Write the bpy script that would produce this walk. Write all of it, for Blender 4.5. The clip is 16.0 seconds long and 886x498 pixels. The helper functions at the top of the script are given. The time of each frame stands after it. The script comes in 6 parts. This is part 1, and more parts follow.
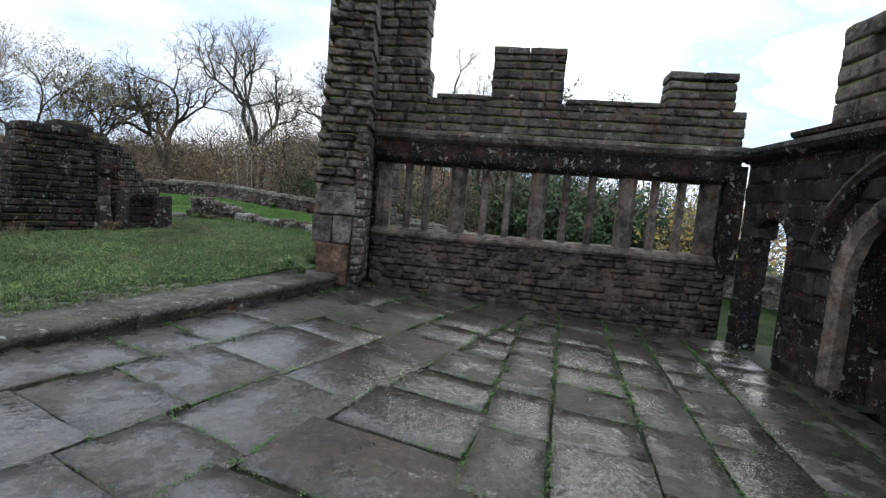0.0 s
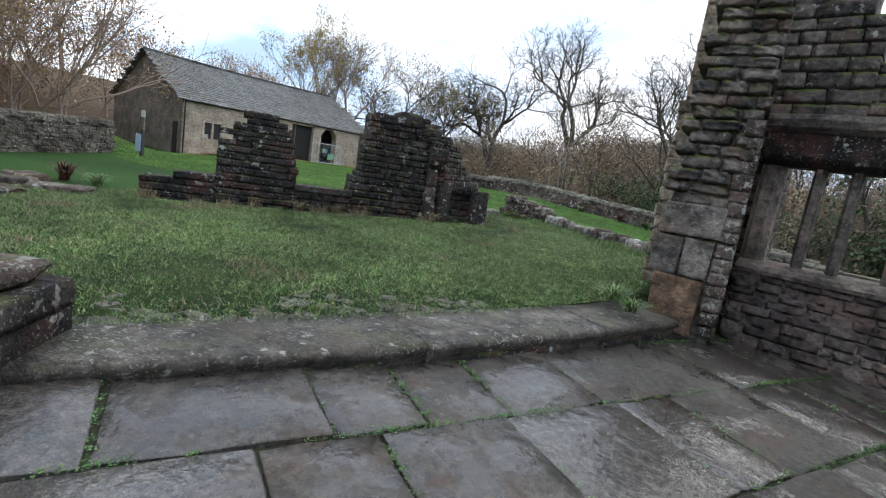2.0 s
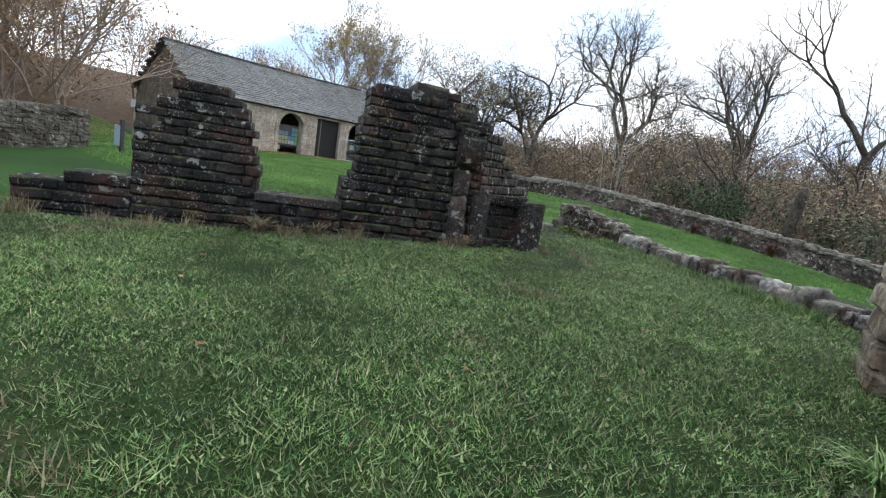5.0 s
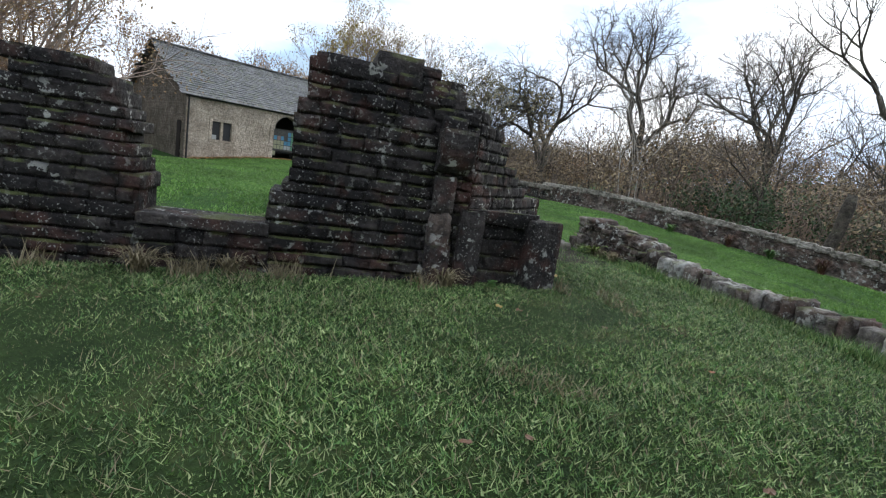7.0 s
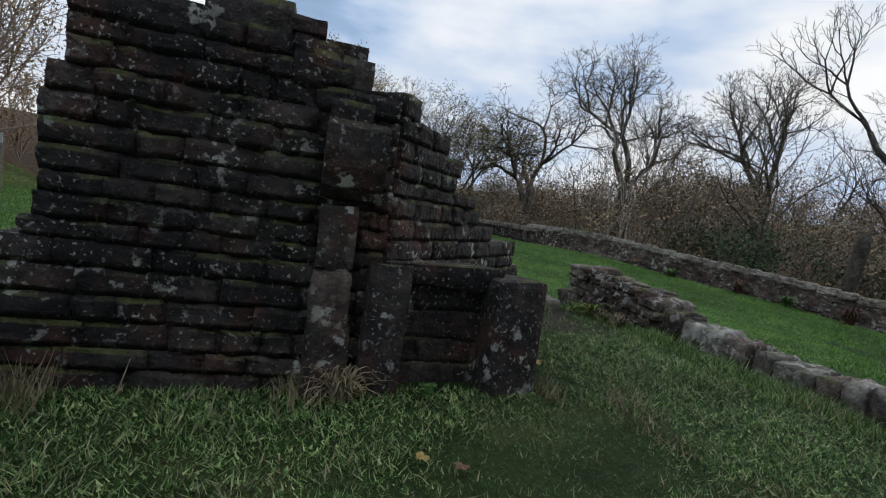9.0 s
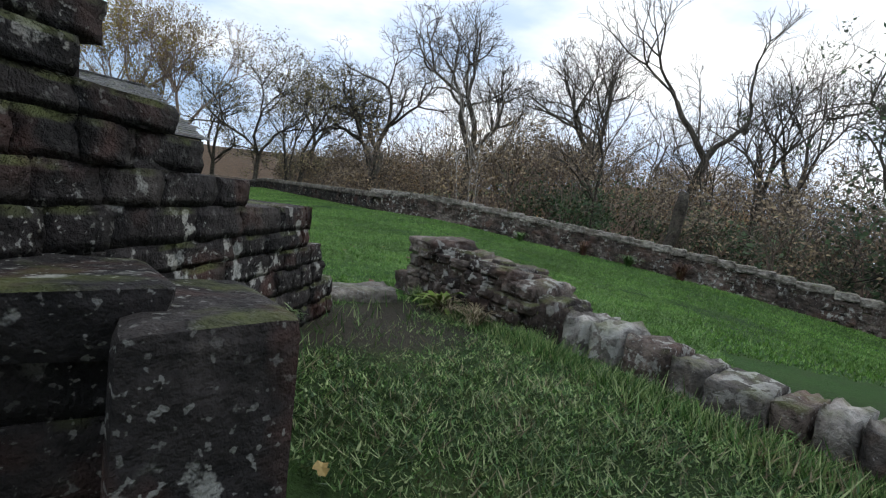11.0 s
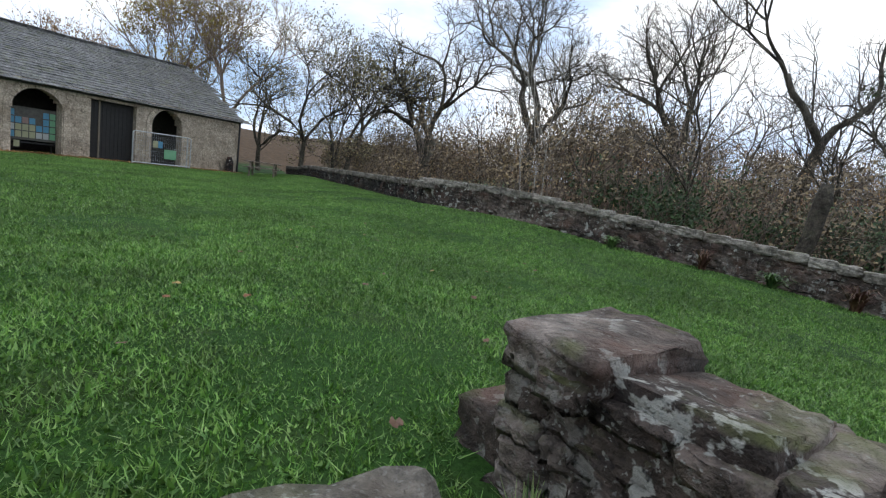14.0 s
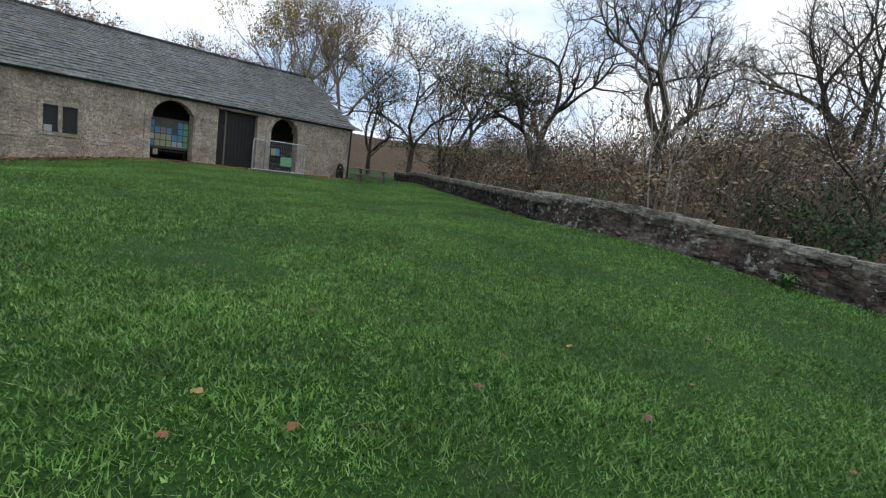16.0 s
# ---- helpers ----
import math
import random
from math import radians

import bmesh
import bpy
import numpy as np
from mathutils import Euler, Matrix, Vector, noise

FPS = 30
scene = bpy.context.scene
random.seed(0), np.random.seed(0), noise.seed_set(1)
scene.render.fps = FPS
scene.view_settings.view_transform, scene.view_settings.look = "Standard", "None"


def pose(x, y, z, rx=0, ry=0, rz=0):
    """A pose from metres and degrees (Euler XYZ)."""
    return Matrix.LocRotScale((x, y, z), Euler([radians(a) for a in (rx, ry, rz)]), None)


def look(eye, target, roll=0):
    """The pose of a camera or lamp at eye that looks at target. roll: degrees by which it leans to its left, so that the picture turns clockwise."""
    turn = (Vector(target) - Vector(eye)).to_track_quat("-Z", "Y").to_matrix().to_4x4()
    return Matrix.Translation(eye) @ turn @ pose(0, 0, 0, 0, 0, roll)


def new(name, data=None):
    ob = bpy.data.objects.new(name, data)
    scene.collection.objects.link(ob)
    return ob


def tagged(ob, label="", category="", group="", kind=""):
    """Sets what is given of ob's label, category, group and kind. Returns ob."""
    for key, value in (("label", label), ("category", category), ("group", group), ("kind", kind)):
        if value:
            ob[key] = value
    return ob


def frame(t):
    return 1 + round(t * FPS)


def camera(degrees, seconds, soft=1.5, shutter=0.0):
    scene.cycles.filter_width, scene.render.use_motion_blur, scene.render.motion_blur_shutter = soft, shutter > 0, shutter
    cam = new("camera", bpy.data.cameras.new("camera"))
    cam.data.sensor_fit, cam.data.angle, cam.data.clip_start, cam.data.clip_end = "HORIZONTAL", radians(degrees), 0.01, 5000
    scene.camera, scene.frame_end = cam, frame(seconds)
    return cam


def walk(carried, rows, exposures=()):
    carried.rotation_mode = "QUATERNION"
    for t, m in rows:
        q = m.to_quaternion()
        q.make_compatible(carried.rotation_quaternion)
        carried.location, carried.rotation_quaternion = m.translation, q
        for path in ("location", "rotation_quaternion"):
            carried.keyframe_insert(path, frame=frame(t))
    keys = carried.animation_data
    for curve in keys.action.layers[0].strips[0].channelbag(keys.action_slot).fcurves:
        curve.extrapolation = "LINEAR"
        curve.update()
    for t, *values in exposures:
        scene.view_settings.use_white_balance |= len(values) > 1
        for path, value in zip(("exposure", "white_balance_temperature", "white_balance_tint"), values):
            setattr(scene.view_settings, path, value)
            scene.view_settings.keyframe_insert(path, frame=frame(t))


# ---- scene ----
cam = camera(84.4, 16.0, soft=1.2)
PATH = [
    (0.0, (-0.000, -0.000, 1.859), (-0.001, 2.986, 1.566), 4.62),
    (0.5, (-0.227, 0.534, 1.843), (-0.747, 3.470, 1.505), 6.26),
    (1.0, (-0.504, 1.046, 1.825), (-1.666, 3.781, 1.413), 8.25),
    (1.5, (-0.749, 1.456, 1.810), (-2.288, 3.989, 1.345), 8.77),
    (2.0, (-1.056, 1.857, 1.824), (-2.692, 4.325, 1.343), 8.86),
    (2.5, (-1.364, 2.315, 1.824), (-3.068, 4.734, 1.332), 9.00),
    (3.0, (-1.702, 2.759, 1.808), (-3.434, 5.157, 1.311), 9.11),
    (3.5, (-2.008, 3.256, 1.803), (-3.757, 5.641, 1.302), 9.06),
    (4.0, (-2.314, 3.750, 1.813), (-4.082, 6.121, 1.308), 9.16),
    (4.2, (-2.463, 3.972, 1.809), (-4.242, 6.331, 1.293), 9.04),
    (6.3, (-3.776, 5.973, 1.922), (-5.628, 8.279, 1.417), 8.97),
    (6.5, (-3.860, 6.189, 1.900), (-5.724, 8.486, 1.403), 8.70),
    (7.0, (-4.129, 6.672, 1.872), (-5.997, 8.966, 1.376), 8.72),
    (7.5, (-4.379, 7.174, 1.872), (-6.172, 9.531, 1.391), 8.58),
    (8.0, (-4.617, 7.678, 1.867), (-6.429, 10.036, 1.472), 8.32),
    (8.5, (-4.869, 8.171, 1.851), (-6.736, 10.518, 1.755), 7.89),
    (9.0, (-5.108, 8.714, 1.816), (-6.975, 11.052, 1.594), 8.02),
    (9.5, (-5.340, 9.199, 1.809), (-7.071, 11.633, 1.527), 7.96),
    (10.0, (-5.534, 9.656, 1.813), (-6.997, 12.264, 1.571), 7.72),
    (10.2, (-5.597, 9.862, 1.791), (-6.931, 12.538, 1.538), 7.53),
    (12.3, (-6.549, 12.346, 1.741), (-7.553, 15.152, 1.398), 6.86),
    (12.5, (-6.671, 12.557, 1.764), (-7.694, 15.355, 1.409), 6.91),
    (13.0, (-6.926, 13.048, 1.761), (-8.025, 15.814, 1.387), 7.09),
    (13.5, (-7.226, 13.464, 1.788), (-8.493, 16.154, 1.392), 7.37),
    (14.0, (-7.531, 13.786, 1.790), (-8.880, 16.435, 1.385), 7.49),
    (14.5, (-7.923, 14.190, 1.789), (-9.465, 16.726, 1.357), 7.89),
    (15.0, (-8.216, 14.458, 1.846), (-9.902, 16.899, 1.396), 8.07),
    (15.5, (-8.417, 14.671, 1.996), (-10.153, 17.074, 1.540), 7.94),
    (16.0, (-8.607, 15.015, 2.015), (-10.472, 17.317, 1.548), 8.11),
]
walk(cam, [(t, look(eye, target, roll)) for t, eye, target, roll in PATH],
     [(0.0, 0.3), (1.0, 0.35), (2.0, 0.6), (3.0, 0.72), (4.2, 0.75), (6.3, 0.55), (7.5, 0.42), (8.3, 0.3), (8.5, 0.15), (8.8, -0.15), (9.0, -0.35), (10.2, 0.0), (12.4, 0.12), (14.0, 0.17), (16.0, 0.05)])

# ---------------------------------------------------------------- world and sun
SUN_EL, SUN_AZ = radians(28), radians(20)      # azimuth from +y towards +x
world = bpy.data.worlds.new("overcast_sky")
scene.world = world
world.use_nodes = True
wn, wl = world.node_tree.nodes, world.node_tree.links
wn.clear()
w_out, w_bg, w_bg2, w_mix = (wn.new(k) for k in ("ShaderNodeOutputWorld", "ShaderNodeBackground", "ShaderNodeBackground", "ShaderNodeMixShader"))
w_sky = wn.new("ShaderNodeTexSky")
w_sky.sky_type, w_sky.sun_disc = "NISHITA", False
w_sky.sun_elevation, w_sky.sun_rotation = SUN_EL, SUN_AZ
w_sky.air_density, w_sky.dust_density = 1.0, 3.0
w_bg.inputs["Strength"].default_value = 0.15
wl.new(w_sky.outputs[0], w_bg.inputs["Color"])
w_tc, w_map, w_noise, w_ramp, w_fac = (wn.new(k) for k in ("ShaderNodeTexCoord", "ShaderNodeMapping", "ShaderNodeTexNoise", "ShaderNodeValToRGB", "ShaderNodeValToRGB"))
w_map.inputs["Scale"].default_value = (1.0, 1.0, 2.6)
wl.new(w_tc.outputs["Generated"], w_map.inputs["Vector"])
wl.new(w_map.outputs[0], w_noise.inputs["Vector"])
w_noise.inputs["Scale"].default_value, w_noise.inputs["Detail"].default_value = 2.3, 6.0
wl.new(w_noise.outputs[0], w_ramp.inputs[0])
w_ramp.color_ramp.elements[0].position, w_ramp.color_ramp.elements[1].position = 0.36, 0.62
w_ramp.color_ramp.elements[0].color = (0.30, 0.43, 0.64, 1)
w_ramp.color_ramp.elements[1].color = (0.80, 0.81, 0.82, 1)
wl.new(w_noise.outputs[0], w_fac.inputs[0])
w_fac.color_ramp.elements[0].position, w_fac.color_ramp.elements[1].position = 0.30, 0.42
w_fac.color_ramp.elements[0].color = (0.45, 0.45, 0.45, 1)
w_fac.color_ramp.elements[1].color = (1, 1, 1, 1)
w_bg2.inputs["Strength"].default_value = 1.55
wl.new(w_ramp.outputs[0], w_bg2.inputs["Color"])
wl.new(w_fac.outputs[0], w_mix.inputs[0])
wl.new(w_bg.outputs[0], w_mix.inputs[1])
wl.new(w_bg2.outputs[0], w_mix.inputs[2])
wl.new(w_mix.outputs[0], w_out.inputs[0])

sun = new("sun", bpy.data.lights.new("sun", "SUN"))
sun.data.energy, sun.data.angle, sun.data.color = 0.7, radians(40), (1.0, 0.96, 0.9)
sun.matrix_world = look((math.sin(SUN_AZ) * 20, math.cos(SUN_AZ) * 20, 20 * math.tan(SUN_EL)), (0, 0, 0))

# ---------------------------------------------------------------- materials
def material(name):
    m = bpy.data.materials.new(name)
    m.use_nodes = True
    return m, m.node_tree.nodes, m.node_tree.links, m.node_tree.nodes["Principled BSDF"]


def rgba(c):
    return (c[0], c[1], c[2], 1.0)


def ramp(n, stops):
    r = n.new("ShaderNodeValToRGB")
    e = r.color_ramp.elements
    while len(e) < len(stops):
        e.new(0.5)
    for el, (p, c) in zip(e, stops):
        el.position = p
        el.color = rgba(c) if not isinstance(c, float) else (c, c, c, 1)
    return r


def noise_tex(n, l, src, scale, detail=4.0, rough=0.55, stretch=None):
    t = n.new("ShaderNodeTexNoise")
    t.inputs["Scale"].default_value, t.inputs["Detail"].default_value, t.inputs["Roughness"].default_value = scale, detail, rough
    if stretch:
        mp = n.new("ShaderNodeMapping")
        mp.inputs["Scale"].default_value = stretch
        l.new(src, mp.inputs["Vector"])
        src = mp.outputs[0]
    l.new(src, t.inputs["Vector"])
    return t.outputs[0]


def mixc(n, l, fac, a, b, mode="MIX"):
    m = n.new("ShaderNodeMix")
    m.data_type, m.blend_type = "RGBA", mode
    for sock, v in ((m.inputs[0], fac), (m.inputs[6], a), (m.inputs[7], b)):
        if isinstance(v, (int, float)):
            sock.default_value = v
        elif isinstance(v, tuple):
            sock.default_value = rgba(v)
        else:
            l.new(v, sock)
    return m.outputs[2]


def bump(n, l, bsdf, parts):
    prev = None
    for h, strength, dist in parts:
        b = n.new("ShaderNodeBump")
        b.inputs["Strength"].default_value, b.inputs["Distance"].default_value = strength, dist
        l.new(h, b.inputs["Height"])
        if prev:
            l.new(prev, b.inputs["Normal"])
        prev = b.outputs[0]
    l.new(prev, bsdf.inputs["Normal"])


def stone_mat(name, dark, mid, light, lichen=0.5, moss=0.3, rough=0.85, tint=(0.16, 0.08, 0.05), tint_amt=0.5, vary=0.5, blot_lo=0.45, speck=0.69):
    """Weathered gritstone: three tones, rusty patches, pale lichen spots, moss on what faces up."""
    m, n, l, b = material(name)
    geo, info = n.new("ShaderNodeNewGeometry"), n.new("ShaderNodeObjectInfo")
    pos = geo.outputs["Position"]
    big, fine = noise_tex(n, l, pos, 1.3, 5), noise_tex(n, l, pos, 14, 6, 0.65)
    add = n.new("ShaderNodeMath")
    add.operation = "MULTIPLY_ADD"
    l.new(info.outputs["Random"], add.inputs[0])
    add.inputs[1].default_value = vary * 0.5
    l.new(big, add.inputs[2])
    sub = n.new("ShaderNodeMath")
    sub.operation, sub.inputs[1].default_value = "SUBTRACT", vary * 0.25
    l.new(add.outputs[0], sub.inputs[0])
    r = ramp(n, [(0.30, dark), (0.52, mid), (0.74, light)])
    l.new(sub.outputs[0], r.inputs[0])
    fr = ramp(n, [(0.3, 0.55), (0.7, 1.35)])
    l.new(fine, fr.inputs[0])
    col = mixc(n, l, 1.0, r.outputs[0], fr.outputs[0], "MULTIPLY")
    blot = ramp(n, [(0.38, float(blot_lo)), (0.60, 1.25)])
    l.new(noise_tex(n, l, pos, 5.5, 6, 0.7), blot.inputs[0])
    col = mixc(n, l, 1.0, col, blot.outputs[0], "MULTIPLY")
    tr = ramp(n, [(0.52, 0.0), (0.68, float(tint_amt))])
    l.new(noise_tex(n, l, pos, 2.7, 3), tr.inputs[0])
    col = mixc(n, l, tr.outputs[0], col, tint)
    lr = ramp(n, [(0.66 - 0.08 * lichen, 0.0), (0.70 - 0.08 * lichen, 0.85)])
    l.new(noise_tex(n, l, pos, 9.0, 4, 0.6), lr.inputs[0])
    gate = ramp(n, [(0.45, 0.0), (0.60, float(min(1, lichen * 1.4)))])
    l.new(noise_tex(n, l, pos, 1.9, 2), gate.inputs[0])
    lf = mixc(n, l, 1.0, lr.outputs[0], gate.outputs[0], "MULTIPLY")
    col = mixc(n, l, lf, col, (0.42, 0.42, 0.38))
    sp = ramp(n, [(speck, 0.0), (speck + 0.04, float(min(0.8, lichen)))])
    l.new(noise_tex(n, l, pos, 38.0, 2, 0.5), sp.inputs[0])
    patchy = ramp(n, [(0.42, 0.15), (0.62, 1.0)])
    l.new(noise_tex(n, l, pos, 2.4, 3), patchy.inputs[0])
    col = mixc(n, l, mixc(n, l, 1.0, sp.outputs[0], patchy.outputs[0], "MULTIPLY"), col, (0.34, 0.34, 0.31))
    sep = n.new("ShaderNodeSeparateXYZ")
    l.new(geo.outputs["Normal"], sep.inputs[0])
    up = ramp(n, [(0.35, 0.0), (0.85, 1.0)])
    l.new(sep.outputs[2], up.inputs[0])
    mr = ramp(n, [(0.55 - 0.2 * moss, 0.0), (0.68 - 0.2 * moss, float(min(1.0, 2 * moss)))])
    l.new(noise_tex(n, l, pos, 3.3, 5), mr.inputs[0])
    mf = mixc(n, l, 1.0, up.outputs[0], mr.outputs[0], "MULTIPLY")
    col = mixc(n, l, mf, col, (0.10, 0.12, 0.03))
    l.new(col, b.inputs["Base Color"])
    b.inputs["Roughness"].default_value = rough
    b.inputs["Specular IOR Level"].default_value = 0.3
    bump(n, l, b, [(noise_tex(n, l, pos, 6.0, 5, 0.65), 0.8, 0.09), (fine, 1.0, 0.03)])
    return m


def plain_mat(name, c, rough=0.6, metal=0.0, var=0.25, scale=8.0, bump_d=0.004):
    m, n, l, b = material(name)
    pos = n.new("ShaderNodeNewGeometry").outputs["Position"]
    f = noise_tex(n, l, pos, scale, 5)
    r = ramp(n, [(0.3, tuple(v * (1 - var) for v in c)), (0.7, tuple(min(1, v * (1 + var)) for v in c))])
    l.new(f, r.inputs[0])
    l.new(r.outputs[0], b.inputs["Base Color"])
    b.inputs["Roughness"].default_value, b.inputs["Metallic"].default_value = rough, metal
    bump(n, l, b, [(f, 0.4, bump_d)])
    return m


def leaf_mat(name, a, c, d, rough=0.6):
    m, n, l, b = material(name)
    geo = n.new("ShaderNodeNewGeometry")
    r = ramp(n, [(0.1, a), (0.5, c), (0.9, d)])
    l.new(geo.outputs["Random Per Island"], r.inputs[0])
    patch = ramp(n, [(0.35, 0.75), (0.65, 1.25)])
    l.new(noise_tex(n, l, geo.outputs["Position"], 0.6, 3), patch.inputs[0])
    small = ramp(n, [(0.32, 0.52), (0.68, 1.48)])
    l.new(noise_tex(n, l, geo.outputs["Position"], 7.0, 5, 0.7), small.inputs[0])
    both = mixc(n, l, 1.0, patch.outputs[0], small.outputs[0], "MULTIPLY")
    l.new(mixc(n, l, 1.0, r.outputs[0], both, "MULTIPLY"), b.inputs["Base Color"])
    b.inputs["Roughness"].default_value = rough
    b.inputs["Specular IOR Level"].default_value = 0.4
    return m


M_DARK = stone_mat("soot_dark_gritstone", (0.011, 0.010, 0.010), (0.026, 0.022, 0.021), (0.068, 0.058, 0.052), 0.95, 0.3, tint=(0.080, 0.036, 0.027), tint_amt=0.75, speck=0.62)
M_WALLW = stone_mat("window_wall_gritstone", (0.052, 0.047, 0.043), (0.112, 0.098, 0.089), (0.225, 0.198, 0.172), 0.6, 0.6, speck=0.65, tint=(0.171, 0.095, 0.067), tint_amt=0.5)
M_RUBBLE = stone_mat("purple_brown_rubble", (0.038, 0.032, 0.032), (0.088, 0.070, 0.065), (0.184, 0.154, 0.137), 0.35, 0.1, tint=(0.228, 0.158, 0.123), tint_amt=0.55)
M_PIER = stone_mat("pier_gritstone", (0.061, 0.056, 0.052), (0.131, 0.117, 0.105), (0.263, 0.236, 0.210), 0.6, 0.5, speck=0.65, tint=(0.263, 0.175, 0.123), tint_amt=0.4)
M_BUFF = stone_mat("buff_sandstone", (0.195, 0.163, 0.117), (0.338, 0.286, 0.215), (0.468, 0.403, 0.312), 0.25, 0.1, tint=(0.260, 0.169, 0.104), tint_amt=0.5)
M_DRESS = stone_mat("dressed_window_stone", (0.076, 0.067, 0.059), (0.162, 0.137, 0.118), (0.304, 0.257, 0.218), 0.2, 0.1, tint=(0.285, 0.162, 0.114), tint_amt=0.5)
M_KERB = stone_mat("kerb_flagstone", (0.058, 0.051, 0.042), (0.118, 0.104, 0.086), (0.215, 0.192, 0.160), 0.8, 0.14, speck=0.60, rough=0.6, tint=(0.105, 0.078, 0.055), tint_amt=0.45)
M_LOW = stone_mat("low_wall_sandstone", (0.040, 0.032, 0.029), (0.112, 0.086, 0.072), (0.27, 0.230, 0.200), 1.4, 0.30, speck=0.62, tint=(0.165, 0.090, 0.068), tint_amt=0.5)
M_DRY = stone_mat("field_wall_stone", (0.062, 0.056, 0.048), (0.147, 0.132, 0.113), (0.310, 0.287, 0.248), 0.7, 0.35, tint=(0.139, 0.101, 0.078), tint_amt=0.4)
M_BARN = stone_mat("barn_sandstone", (0.290, 0.240, 0.185), (0.425, 0.358, 0.285), (0.540, 0.465, 0.375), 0.1, 0.05, tint=(0.290, 0.230, 0.165), tint_amt=0.4, vary=0.35, blot_lo=0.85)
M_BARNG = stone_mat("barn_gable_stone", (0.135, 0.119, 0.095), (0.223, 0.198, 0.159), (0.324, 0.290, 0.236), 0.1, 0.1, tint=(0.165, 0.145, 0.105), tint_amt=0.4, vary=0.4, blot_lo=0.8)
M_SLATE = stone_mat("stone_slates", (0.075, 0.075, 0.077), (0.131, 0.131, 0.135), (0.213, 0.213, 0.213), 0.3, 0.25, rough=0.5, tint=(0.125, 0.125, 0.075), tint_amt=0.4, vary=0.9)
M_WHITE = stone_mat("lichen_white_stone", (0.055, 0.047, 0.042), (0.165, 0.148, 0.130), (0.52, 0.50, 0.46), 2.2, 0.25, tint=(0.16, 0.10, 0.07), tint_amt=0.35)
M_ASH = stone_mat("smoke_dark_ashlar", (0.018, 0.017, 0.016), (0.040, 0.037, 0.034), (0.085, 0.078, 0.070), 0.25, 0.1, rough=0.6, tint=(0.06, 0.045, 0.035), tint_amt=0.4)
M_MORTAR = plain_mat("dark_earth_mortar", (0.024, 0.021, 0.018), 0.95, var=0.5)
M_RUST = stone_mat("orange_brown_block", (0.091, 0.058, 0.039), (0.195, 0.124, 0.081), (0.299, 0.208, 0.143), 0.25, 0.2, tint=(0.065, 0.058, 0.052), tint_amt=0.5)
M_WOOD = plain_mat("black_painted_boards", (0.012, 0.011, 0.011), 0.6, var=0.4)
M_BLACK = plain_mat("dark_cast_iron", (0.018, 0.018, 0.02), 0.45)
# plaster colour carries the shade of the barn's inside
M_INSIDE = plain_mat("shaded_barn_plaster", (0.10, 0.095, 0.085), 0.9)
M_STEEL = plain_mat("galvanised_steel", (0.50, 0.52, 0.54), 0.4, 0.7)
M_BENCH = plain_mat("weathered_bench_wood", (0.16, 0.135, 0.105), 0.8, var=0.35, scale=20)
M_SIGNP = plain_mat("dark_sign_post", (0.03, 0.03, 0.035), 0.5)
M_SIGNB = plain_mat("pale_blue_sign_back", (0.33, 0.42, 0.50), 0.4, var=0.08)
# paper colours lowered for the shade in the arch, instead of a deeper board
M_PAPER_B = plain_mat("blue_poster_paper", (0.096, 0.270, 0.408), 0.7, var=0.1)
M_PAPER_W = plain_mat("white_poster_paper", (0.420, 0.432, 0.420), 0.7, var=0.06)
M_PAPER_Y = plain_mat("yellow_poster_paper", (0.34, 0.34, 0.21), 0.7, var=0.08)
M_PAPER_R = plain_mat("coral_poster_paper", (0.29, 0.20, 0.18), 0.7, var=0.1)
M_PAPER_G = plain_mat("green_notice_paper", (0.168, 0.372, 0.216), 0.7, var=0.08)
M_BARK = stone_mat("grey_brown_bark", (0.040, 0.035, 0.027), (0.082, 0.072, 0.056), (0.155, 0.138, 0.112), 0.3, 0.15, tint=(0.078, 0.085, 0.046), tint_amt=0.4, vary=0.2)
M_TWIG = plain_mat("brown_twigs", (0.25, 0.19, 0.15), 0.9, var=0.3)
M_BIRCH = plain_mat("pale_birch_bark", (0.33, 0.31, 0.27), 0.8, var=0.3)
M_GRASSB = leaf_mat("grass_blades", (0.064, 0.156, 0.026), (0.124, 0.255, 0.044), (0.200, 0.325, 0.085), 0.40)
M_GRASSD = leaf_mat("dull_lawn_blades", (0.030, 0.082, 0.018), (0.100, 0.200, 0.046), (0.31, 0.37, 0.16), 0.5)
M_STRAW = leaf_mat("dry_straw_grass", (0.13, 0.105, 0.055), (0.22, 0.18, 0.105), (0.32, 0.27, 0.17))
M_LEAFO = leaf_mat("russet_leaves", (0.25, 0.115, 0.045), (0.38, 0.21, 0.085), (0.46, 0.31, 0.13))
# leaf colours lightened for the hillside haze and to offset the crowns' own shade
M_BEECH = leaf_mat("haze_lightened_beech_leaves", (0.28, 0.165, 0.075), (0.39, 0.25, 0.13), (0.47, 0.35, 0.21))
M_COPE = stone_mat("pale_coping_stone", (0.12, 0.108, 0.092), (0.225, 0.205, 0.175), (0.36, 0.335, 0.29), 0.6, 0.3, tint=(0.139, 0.101, 0.078), tint_amt=0.35)
M_LEAFY = leaf_mat("yellow_leaves", (0.260, 0.169, 0.033), (0.416, 0.299, 0.065), (0.260, 0.247, 0.078))
M_LEAFG = leaf_mat("dark_green_leaves", (0.018, 0.040, 0.013), (0.035, 0.075, 0.022), (0.062, 0.106, 0.035))
M_LEAFT = leaf_mat("thin_olive_leaves", (0.15, 0.145, 0.075), (0.24, 0.215, 0.11), (0.34, 0.28, 0.14))
